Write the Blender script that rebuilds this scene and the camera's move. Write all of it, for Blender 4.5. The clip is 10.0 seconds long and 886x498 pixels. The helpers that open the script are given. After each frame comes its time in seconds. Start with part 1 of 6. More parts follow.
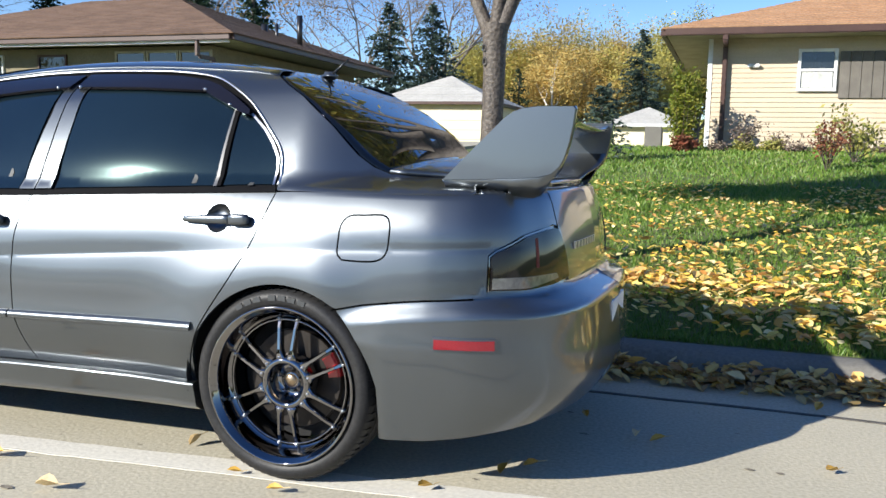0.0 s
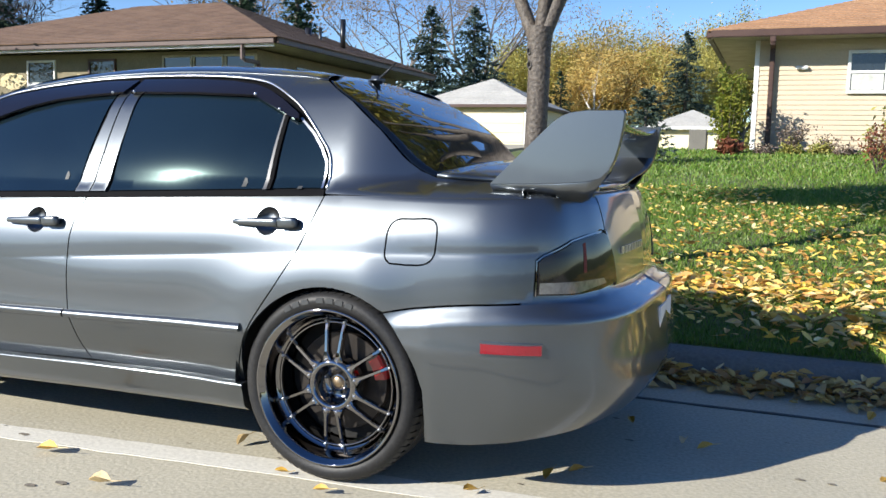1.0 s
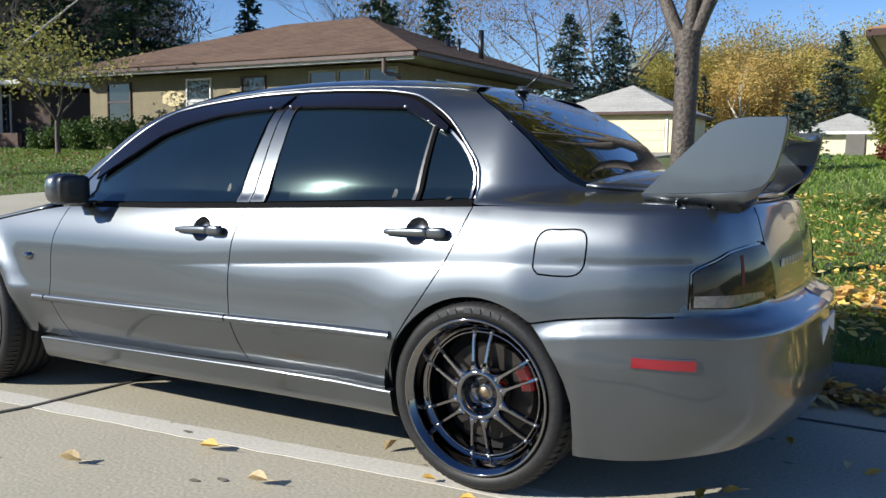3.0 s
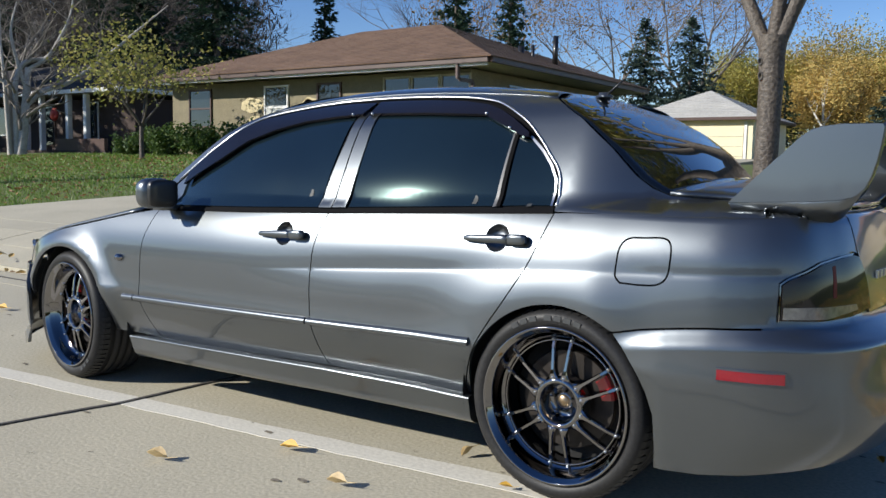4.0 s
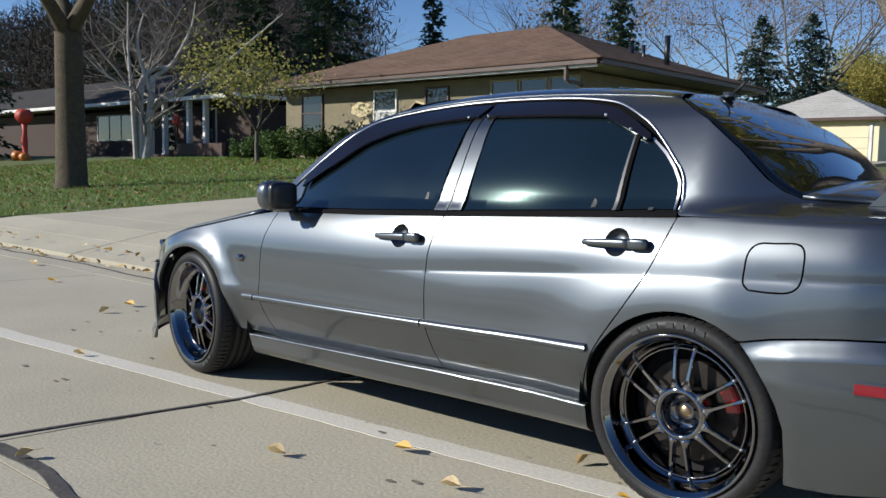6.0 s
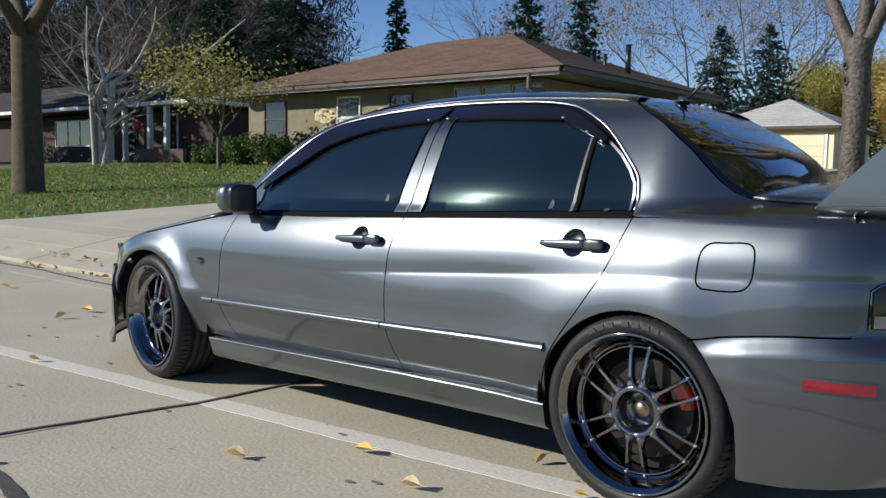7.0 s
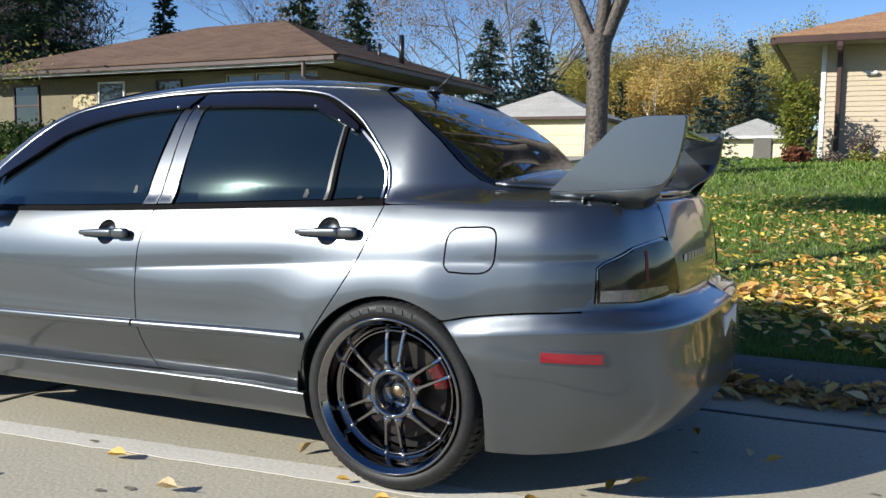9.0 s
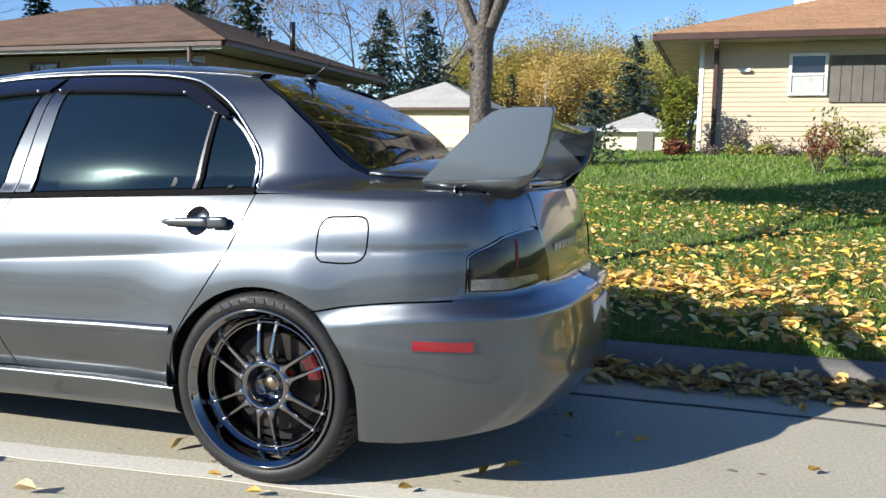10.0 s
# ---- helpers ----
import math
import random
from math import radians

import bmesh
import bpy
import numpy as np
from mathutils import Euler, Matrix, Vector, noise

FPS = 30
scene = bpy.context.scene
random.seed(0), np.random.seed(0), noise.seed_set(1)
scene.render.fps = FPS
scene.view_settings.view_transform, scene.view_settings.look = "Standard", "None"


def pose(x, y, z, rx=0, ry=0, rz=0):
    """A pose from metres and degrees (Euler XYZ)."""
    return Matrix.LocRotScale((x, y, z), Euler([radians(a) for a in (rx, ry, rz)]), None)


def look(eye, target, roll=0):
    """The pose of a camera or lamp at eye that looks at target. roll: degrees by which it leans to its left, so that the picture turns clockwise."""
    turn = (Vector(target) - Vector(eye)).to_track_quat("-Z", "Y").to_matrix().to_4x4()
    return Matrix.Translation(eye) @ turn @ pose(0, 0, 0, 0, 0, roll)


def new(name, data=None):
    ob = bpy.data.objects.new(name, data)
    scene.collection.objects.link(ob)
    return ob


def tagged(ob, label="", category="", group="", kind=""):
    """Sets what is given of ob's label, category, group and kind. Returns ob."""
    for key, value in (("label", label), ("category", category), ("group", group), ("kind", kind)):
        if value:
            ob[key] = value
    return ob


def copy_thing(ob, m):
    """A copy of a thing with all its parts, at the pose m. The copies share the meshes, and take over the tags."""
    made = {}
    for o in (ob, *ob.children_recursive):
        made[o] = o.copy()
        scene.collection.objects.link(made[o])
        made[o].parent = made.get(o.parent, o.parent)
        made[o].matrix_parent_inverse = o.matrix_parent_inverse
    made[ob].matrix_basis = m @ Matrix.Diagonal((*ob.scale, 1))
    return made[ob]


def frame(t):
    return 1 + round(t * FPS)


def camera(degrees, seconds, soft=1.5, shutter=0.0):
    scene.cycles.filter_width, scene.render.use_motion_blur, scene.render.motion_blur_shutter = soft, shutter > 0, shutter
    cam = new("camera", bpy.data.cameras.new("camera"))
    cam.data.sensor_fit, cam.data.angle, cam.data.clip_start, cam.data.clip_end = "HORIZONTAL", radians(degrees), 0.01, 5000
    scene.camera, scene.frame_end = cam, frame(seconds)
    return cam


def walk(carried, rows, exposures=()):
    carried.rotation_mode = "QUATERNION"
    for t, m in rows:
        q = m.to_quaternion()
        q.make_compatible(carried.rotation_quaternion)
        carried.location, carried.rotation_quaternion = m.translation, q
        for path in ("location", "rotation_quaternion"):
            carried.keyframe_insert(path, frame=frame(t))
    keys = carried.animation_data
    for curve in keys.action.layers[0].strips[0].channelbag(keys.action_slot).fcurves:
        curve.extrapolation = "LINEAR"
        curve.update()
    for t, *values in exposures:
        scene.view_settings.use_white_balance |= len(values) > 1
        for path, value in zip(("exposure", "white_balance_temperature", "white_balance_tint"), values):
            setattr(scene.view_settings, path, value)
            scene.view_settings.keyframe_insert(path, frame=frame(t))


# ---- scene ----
cam = camera(54.4, 10.0)
PATH = [
    (0, (1.274, -2.252, 1.022), (0.332, 0.577, 0.690), 1.28),
    (0.5, (1.266, -2.256, 1.026), (0.271, 0.554, 0.693), 1.33),
    (1, (1.256, -2.262, 1.026), (0.182, 0.520, 0.700), 1.37),
    (1.5, (1.245, -2.266, 1.026), (0.066, 0.473, 0.703), 1.34),
    (2, (1.234, -2.266, 1.027), (-0.049, 0.427, 0.710), 1.04),
    (2.5, (1.229, -2.267, 1.028), (-0.159, 0.374, 0.716), 0.85),
    (4, (1.196, -2.292, 1.031), (-0.512, 0.158, 0.744), 1.01),
    (4.5, (1.186, -2.294, 1.032), (-0.607, 0.094, 0.745), 1.02),
    (5, (1.171, -2.300, 1.032), (-0.708, 0.021, 0.744), 0.57),
    (5.5, (1.156, -2.301, 1.031), (-0.803, -0.047, 0.740), 0.71),
    (5.7, (1.150, -2.296, 1.033), (-0.843, -0.072, 0.745), 0.90),
    (6.8, (1.171, -2.304, 1.011), (-0.787, -0.045, 0.756), 1.05),
    (7, (1.178, -2.303, 1.011), (-0.723, 0.004, 0.755), 1.07),
    (7.5, (1.194, -2.294, 1.014), (-0.543, 0.139, 0.763), 0.84),
    (8, (1.212, -2.284, 1.015), (-0.376, 0.248, 0.769), 0.79),
    (8.5, (1.236, -2.276, 1.012), (-0.200, 0.345, 0.752), 0.53),
    (9, (1.257, -2.261, 1.011), (-0.010, 0.444, 0.728), 0.59),
    (9.5, (1.287, -2.251, 1.009), (0.183, 0.523, 0.710), 0.67),
    (10, (1.318, -2.235, 1.009), (0.391, 0.602, 0.698), 1.05),
]
EXPOSURE = [(0.0, 0.72), (1.0, 0.7), (2.5, 0.46), (4.0, 0.2), (5.5, 0.06), (7.0, 0.03), (8.0, 0.07), (9.0, 0.32), (10.0, 0.62)]
walk(cam, [(t, look(eye, target, roll)) for t, eye, target, roll in PATH], EXPOSURE)

# ---- light ----
SUN_AZ, SUN_EL = 38.5, 26.0
world = bpy.data.worlds.new("sky")
world.use_nodes = True
scene.world = world
sky = world.node_tree.nodes.new("ShaderNodeTexSky")
sky.sky_type, sky.sun_disc = "NISHITA", False
sky.sun_elevation, sky.sun_rotation = radians(SUN_EL), radians(180 + SUN_AZ)
sky.air_density, sky.dust_density, sky.ozone_density = 1.0, 0.0, 2.4
deeper = world.node_tree.nodes.new("ShaderNodeHueSaturation")
deeper.inputs["Saturation"].default_value = 1.22
deeper.inputs["Hue"].default_value = 0.512
sky.altitude = 1500.0
world.node_tree.links.new(sky.outputs[0], deeper.inputs["Color"])
world.node_tree.links.new(deeper.outputs["Color"], world.node_tree.nodes["Background"].inputs[0])
world.node_tree.nodes["Background"].inputs[1].default_value = 0.115
sun = new("sun", bpy.data.lights.new("sun", "SUN"))
sun.data.energy, sun.data.angle, sun.data.color = 5.6, radians(0.53), (1.0, 0.965, 0.885)
to_sun = Vector((-math.sin(radians(SUN_AZ)) * math.cos(radians(SUN_EL)), -math.cos(radians(SUN_AZ)) * math.cos(radians(SUN_EL)), math.sin(radians(SUN_EL))))
sun.matrix_world = look(to_sun * 30, (0, 0, 0))


# ---- materials ----
def mat(name, base, rough=0.6, metal=0.0, vary=0.15, scale=3.0, fine=40.0, bump=0.0, coat=0.0, coat_rough=0.03, second=None, patch=0.5, spec=0.5, trans=0.0, per_piece=0.0, bump_dist=0.004):
    m = bpy.data.materials.new(name)
    m.use_nodes = True
    nt = m.node_tree
    b = nt.nodes["Principled BSDF"]
    b.inputs["Roughness"].default_value = rough
    b.inputs["Metallic"].default_value = metal
    b.inputs["Coat Weight"].default_value = coat
    b.inputs["Coat Roughness"].default_value = coat_rough
    b.inputs["Specular IOR Level"].default_value = spec
    b.inputs["Transmission Weight"].default_value = trans
    co = nt.nodes.new("ShaderNodeTexCoord")
    n1 = nt.nodes.new("ShaderNodeTexNoise")
    n1.inputs["Scale"].default_value, n1.inputs["Detail"].default_value = scale, 6.0
    n2 = nt.nodes.new("ShaderNodeTexNoise")
    n2.inputs["Scale"].default_value, n2.inputs["Detail"].default_value = fine, 4.0
    for n in (n1, n2):
        nt.links.new(co.outputs["Object"], n.inputs["Vector"])
    sec = second if second else tuple(c * 0.6 for c in base)
    mix = nt.nodes.new("ShaderNodeMix")
    mix.data_type = "RGBA"
    mix.inputs["A"].default_value, mix.inputs["B"].default_value = (*base, 1), (*sec, 1)
    ramp = nt.nodes.new("ShaderNodeMapRange")
    ramp.inputs["From Min"].default_value, ramp.inputs["From Max"].default_value = 0.35, 0.35 + patch
    nt.links.new(n1.outputs["Fac"], ramp.inputs["Value"])
    nt.links.new(ramp.outputs["Result"], mix.inputs["Factor"])
    hsv = nt.nodes.new("ShaderNodeHueSaturation")
    v = nt.nodes.new("ShaderNodeMapRange")
    v.inputs["To Min"].default_value, v.inputs["To Max"].default_value = 1 - vary, 1 + vary
    v.inputs["From Min"].default_value, v.inputs["From Max"].default_value = 0.3, 0.7
    nt.links.new(n2.outputs["Fac"], v.inputs["Value"])
    last = v.outputs["Result"]
    if per_piece:
        info, geo = nt.nodes.new("ShaderNodeObjectInfo"), nt.nodes.new("ShaderNodeNewGeometry")
        add = nt.nodes.new("ShaderNodeMath")
        nt.links.new(info.outputs["Random"], add.inputs[0])
        nt.links.new(geo.outputs["Random Per Island"], add.inputs[1])
        r = nt.nodes.new("ShaderNodeMapRange")
        r.inputs["From Max"].default_value = 2.0
        r.inputs["To Min"].default_value, r.inputs["To Max"].default_value = 1 - per_piece, 1 + per_piece
        nt.links.new(add.outputs[0], r.inputs["Value"])
        mul = nt.nodes.new("ShaderNodeMath")
        mul.operation = "MULTIPLY"
        nt.links.new(last, mul.inputs[0])
        nt.links.new(r.outputs["Result"], mul.inputs[1])
        last = mul.outputs[0]
    nt.links.new(last, hsv.inputs["Value"])
    nt.links.new(mix.outputs["Result"], hsv.inputs["Color"])
    nt.links.new(hsv.outputs["Color"], b.inputs["Base Color"])
    if bump:
        bp = nt.nodes.new("ShaderNodeBump")
        bp.inputs["Strength"].default_value, bp.inputs["Distance"].default_value = bump, bump_dist
        nt.links.new(n2.outputs["Fac"], bp.inputs["Height"])
        nt.links.new(bp.outputs["Normal"], b.inputs["Normal"])
    return m


def leaf_mat(name, colours, rough=0.55, through_light=0.35):
    """Leaves: one of some colours for each leaf, and light that comes through."""
    m = bpy.data.materials.new(name)
    m.use_nodes = True
    nt = m.node_tree
    b = nt.nodes["Principled BSDF"]
    b.inputs["Roughness"].default_value = rough
    geo = nt.nodes.new("ShaderNodeNewGeometry")
    ramp = nt.nodes.new("ShaderNodeValToRGB")
    ramp.color_ramp.interpolation = "LINEAR"
    while len(ramp.color_ramp.elements) < len(colours):
        ramp.color_ramp.elements.new(0.5)
    for i, c in enumerate(colours):
        ramp.color_ramp.elements[i].position = i / max(1, len(colours) - 1)
        ramp.color_ramp.elements[i].color = (*c, 1)
    nt.links.new(geo.outputs["Random Per Island"], ramp.inputs["Fac"])
    nt.links.new(ramp.outputs["Color"], b.inputs["Base Color"])
    tr = nt.nodes.new("ShaderNodeBsdfTranslucent")
    nt.links.new(ramp.outputs["Color"], tr.inputs["Color"])
    mx = nt.nodes.new("ShaderNodeMixShader")
    mx.inputs["Fac"].default_value = through_light
    nt.links.new(b.outputs["BSDF"], mx.inputs[1])
    nt.links.new(tr.outputs["BSDF"], mx.inputs[2])
    nt.links.new(mx.outputs["Shader"], nt.nodes["Material Output"].inputs["Surface"])
    return m


PAINT = mat("grey_metallic_paint", (0.118, 0.13, 0.141), 0.33, 0.9, vary=0.03, scale=2.0, fine=900.0, coat=1.0, coat_rough=0.05, second=(0.111, 0.123, 0.134))
BLACK_RUBBER = mat("black_rubber_seal", (0.006, 0.006, 0.007), 0.75, vary=0.15, spec=0.06)
BLACK_TRIM = mat("black_trim", (0.012, 0.012, 0.013), 0.35, vary=0.1, coat=0.3)
RUBBER = mat("tyre_rubber", (0.017, 0.017, 0.018), 0.5, vary=0.25, scale=9, fine=120, bump=0.15, second=(0.026, 0.025, 0.024), spec=0.28)
SMOKE = mat("smoked_acrylic", (0.01, 0.009, 0.012), 0.06, vary=0.02, coat=0.2, spec=0.4)
TINT = mat("tinted_glass", (0.006, 0.012, 0.016), 0.12, vary=0.02, spec=0.18, coat=1.0, coat_rough=0.045)
TINT.node_tree.nodes["Principled BSDF"].inputs["Specular Tint"].default_value = (0.6, 0.95, 0.9, 1.0)
REAR_TINT = mat("rear_glass_tint", (0.004, 0.005, 0.006), 0.01, vary=0.02, spec=0.6, coat=0.5, coat_rough=0.0)
HANDLE_CUP = mat("handle_recess_paint", (0.16, 0.168, 0.178), 0.35, 0.9, vary=0.05, coat=0.6)
CHROME = mat("black_chrome", (0.3, 0.29, 0.29), 0.06, 1.0, vary=0.03, fine=60)
BRIGHT = mat("polished_metal", (0.72, 0.72, 0.73), 0.3, 1.0, vary=0.03)
GOLD = mat("bronze_cap", (0.42, 0.31, 0.2), 0.3, 1.0, vary=0.2, fine=300)
DISC = mat("brake_disc", (0.04, 0.034, 0.03), 0.45, 0.6, vary=0.15, scale=8)
RED_CAL = mat("red_caliper", (0.36, 0.008, 0.012), 0.3, vary=0.1, coat=0.7)
RED_LENS = mat("red_reflector", (0.2, 0.003, 0.01), 0.12, vary=0.1, fine=260, bump=0.4, coat=1.0, bump_dist=0.002)
LAMP_SMOKE = mat("smoked_lamp_lens", (0.014, 0.012, 0.012), 0.08, vary=0.1, coat=0.15, spec=0.35)
LAMP_CLEAR = mat("clear_lamp_strip", (0.2, 0.2, 0.195), 0.15, 0.3, vary=0.25, scale=14, fine=60, coat=1.0)
LAMP_RED = mat("lamp_red_inner", (0.16, 0.02, 0.015), 0.5, vary=0.2, spec=0.2)
UNDER = mat("dark_underbody", (0.01, 0.01, 0.01), 0.9, vary=0.3)
CONCRETE = mat("road_concrete", (0.455, 0.415, 0.315), 0.88, vary=0.16, scale=0.9, fine=70, bump=0.45, second=(0.36, 0.33, 0.25), patch=0.45, per_piece=0.04)
STRIPE = mat("pale_patch_strip", (0.61, 0.58, 0.5), 0.85, vary=0.1, scale=2.5, fine=60, bump=0.3, second=(0.58, 0.55, 0.48))
FLECK = mat("dark_fleck", (0.17, 0.145, 0.11), 0.9, vary=0.3, scale=20, fine=90, second=(0.26, 0.23, 0.18))
TAR = mat("tar_joint", (0.06, 0.055, 0.05), 0.8, vary=0.3, scale=12, fine=80, bump=0.4, second=(0.11, 0.1, 0.09))
KERB = mat("kerb_concrete", (0.17, 0.162, 0.142), 0.9, vary=0.15, scale=2, fine=60, bump=0.4, second=(0.115, 0.108, 0.095))
LAWN = mat("lawn_soil", (0.09, 0.12, 0.028), 0.95, vary=0.35, scale=1.2, fine=30, bump=0.6, second=(0.12, 0.13, 0.04), bump_dist=0.02)
GRASS = leaf_mat("grass_blades", [(0.075, 0.152, 0.017), (0.12, 0.232, 0.027), (0.17, 0.272, 0.041), (0.25, 0.275, 0.078)], 0.5, 0.35)
FALLEN = leaf_mat("fallen_leaves", [(0.74, 0.48, 0.05), (0.8, 0.62, 0.16), (0.62, 0.3, 0.05), (0.8, 0.7, 0.36), (0.5, 0.22, 0.05), (0.82, 0.66, 0.24), (0.78, 0.56, 0.08)], 0.6, 0.2)
GUTTER_LEAF = leaf_mat("dry_gutter_leaves", [(0.5, 0.3, 0.07), (0.7, 0.5, 0.2), (0.3, 0.14, 0.05), (0.75, 0.6, 0.3), (0.62, 0.36, 0.05)], 0.7, 0.1)
BROWN_LEAVES = leaf_mat("brown_fallen_leaves", [(0.2, 0.1, 0.04), (0.32, 0.18, 0.06), (0.13, 0.06, 0.03), (0.4, 0.26, 0.1)], 0.7, 0.15)
THICKET = mat("dark_twigs", (0.035, 0.028, 0.023), 0.95, vary=0.4, scale=2, fine=20, second=(0.055, 0.045, 0.036))
ONE_LEAF = mat("yellow_leaf", (0.6, 0.36, 0.05), 0.55, vary=0.2, scale=25, second=(0.35, 0.17, 0.03), per_piece=0.3)
PALE_LEAF = mat("pale_dry_leaf", (0.62, 0.47, 0.24), 0.6, vary=0.2, scale=25, second=(0.4, 0.27, 0.12), per_piece=0.3)
BARK = mat("grey_bark", (0.09, 0.073, 0.058), 0.6, vary=0.5, scale=9, fine=45, bump=0.9, second=(0.065, 0.052, 0.042), bump_dist=0.012)
DARK_BARK = mat("dark_bark", (0.085, 0.066, 0.038), 0.9, vary=0.45, scale=7, fine=40, bump=0.9, second=(0.05, 0.038, 0.024), bump_dist=0.015)
PALE_BARK = mat("pale_bark", (0.24, 0.21, 0.18), 0.9, vary=0.3, scale=5, fine=30, bump=0.6, second=(0.13, 0.11, 0.095), bump_dist=0.01)
WHITE_BARK = mat("birch_bark", (0.72, 0.7, 0.66), 0.8, vary=0.25, scale=4, fine=25, second=(0.5, 0.47, 0.43))
DIVIDER_TRIM = mat("divider_trim", (0.11, 0.11, 0.115), 0.34, vary=0.15, scale=9, fine=60, second=(0.08, 0.08, 0.085))
GREY_LIMB = mat("grey_limb_bark", (0.46, 0.43, 0.39), 0.85, vary=0.3, scale=4, fine=25, bump=0.5, second=(0.28, 0.25, 0.22), bump_dist=0.01)
SPRUCE = leaf_mat("spruce_needles", [(0.012, 0.03, 0.014), (0.022, 0.05, 0.022), (0.035, 0.07, 0.035)], 0.6, 0.1)
BLUE_SPRUCE = leaf_mat("blue_spruce_needles", [(0.03, 0.05, 0.035), (0.05, 0.08, 0.055), (0.075, 0.105, 0.08)], 0.6, 0.1)
YELLOW_CROWN = leaf_mat("autumn_yellow_leaves", [(0.5, 0.42, 0.09), (0.6, 0.5, 0.14), (0.4, 0.4, 0.1), (0.66, 0.55, 0.2)], 0.6, 0.35)
ORANGE_CROWN = leaf_mat("autumn_orange_leaves", [(0.55, 0.36, 0.1), (0.62, 0.46, 0.16), (0.5, 0.4, 0.13)], 0.6, 0.35)
OLIVE_CROWN = leaf_mat("olive_leaves", [(0.22, 0.24, 0.05), (0.32, 0.31, 0.08), (0.42, 0.36, 0.1)], 0.6, 0.3)
RUST_CROWN = leaf_mat("rust_leaves", [(0.3, 0.17, 0.07), (0.36, 0.23, 0.08), (0.25, 0.19, 0.09)], 0.6, 0.3)
SHRUB = leaf_mat("shrub_leaves", [(0.03, 0.07, 0.012), (0.06, 0.11, 0.02), (0.1, 0.14, 0.03)], 0.5, 0.3)
LIME = leaf_mat("yellow_green_leaves", [(0.1, 0.14, 0.018), (0.2, 0.24, 0.03), (0.32, 0.29, 0.05)], 0.5, 0.4)
RED_SHRUB = leaf_mat("red_brown_leaves", [(0.2, 0.05, 0.03), (0.28, 0.1, 0.05), (0.18, 0.1, 0.05)], 0.6, 0.3)
DRY = leaf_mat("dry_stems", [(0.22, 0.17, 0.12), (0.16, 0.11, 0.09), (0.26, 0.22, 0.16)], 0.7, 0.2)
SHINGLE = mat("brown_shingles", (0.12, 0.072, 0.047), 0.95, vary=0.3, scale=1.5, fine=18, bump=0.6, second=(0.18, 0.112, 0.075), per_piece=0.22, bump_dist=0.01)
# porch house roof: base colour lowered to carry the shade of the trees
SHINGLE_SHADED = mat("shaded_grey_shingles", (0.024, 0.021, 0.02), 0.95, vary=0.3, scale=1.5, fine=18, bump=0.6, second=(0.036, 0.031, 0.029), per_piece=0.2)
SHINGLE_TAN = mat("tan_shingles", (0.34, 0.19, 0.1), 0.95, vary=0.25, scale=1.5, fine=18, bump=0.6, second=(0.42, 0.25, 0.14), per_piece=0.15, bump_dist=0.01)
SHINGLE_GREY = mat("grey_shingles", (0.42, 0.41, 0.38), 0.95, vary=0.2, scale=1.5, fine=14, bump=0.6, second=(0.34, 0.33, 0.31), per_piece=0.1, bump_dist=0.01)
SIDING = mat("cream_siding", (0.52, 0.43, 0.31), 0.6, vary=0.05, scale=1.0, fine=30, second=(0.47, 0.385, 0.27), per_piece=0.03)
# cream brick, darkened so that its colour holds the wall's shade
SHADED_CREAM_BRICK = mat("shaded_cream_brick", (0.21, 0.18, 0.115), 0.9, vary=0.2, scale=3, fine=22, bump=0.5, second=(0.16, 0.138, 0.088))
GARAGE_WALL = mat("cream_stucco", (0.78, 0.69, 0.47), 0.85, vary=0.05, scale=1, fine=30, second=(0.72, 0.63, 0.43))
WHITE = mat("white_paint", (0.8, 0.79, 0.76), 0.45, vary=0.05, scale=2)
BROWN_TRIM = mat("brown_trim", (0.055, 0.026, 0.019), 0.45, vary=0.1, scale=3, second=(0.075, 0.038, 0.028))
SOFFIT = mat("beige_soffit", (0.4, 0.36, 0.27), 0.7, vary=0.06, scale=2)
SHUTTER = mat("weathered_boards", (0.15, 0.135, 0.115), 0.85, vary=0.25, scale=4, fine=60, bump=0.4, per_piece=0.15)
# porch house brick: near-black base includes the tree shade over it
SHADED_BRICK = mat("shaded_brick", (0.05, 0.032, 0.027), 0.9, vary=0.3, scale=5, fine=30, bump=0.4, second=(0.05, 0.035, 0.03))
FLAG = mat("flagstone", (0.55, 0.46, 0.27), 0.85, vary=0.2, scale=4, fine=20, bump=0.5, second=(0.44, 0.37, 0.22), per_piece=0.15)
CURTAIN = mat("pale_curtain", (0.55, 0.56, 0.52), 0.9, vary=0.1, scale=8)
PANE = mat("window_pane", (0.02, 0.025, 0.03), 0.03, vary=0.05, spec=0.8)
PUMPKIN = mat("orange_pumpkin", (0.6, 0.2, 0.03), 0.45, vary=0.1, scale=8)
GARLAND = mat("red_garland", (0.5, 0.05, 0.03), 0.6, vary=0.3, scale=20)
PAPER = mat("pale_grey_print", (0.035, 0.038, 0.04), 0.6, vary=0.2, scale=60)


# ---- mesh helpers ----
def thing(name, label, category, group="", kind="", at=(0, 0, 0)):
    ob = new(name)
    ob.empty_display_size = 0.1
    ob.location = at
    return tagged(ob, label, category, group, kind)


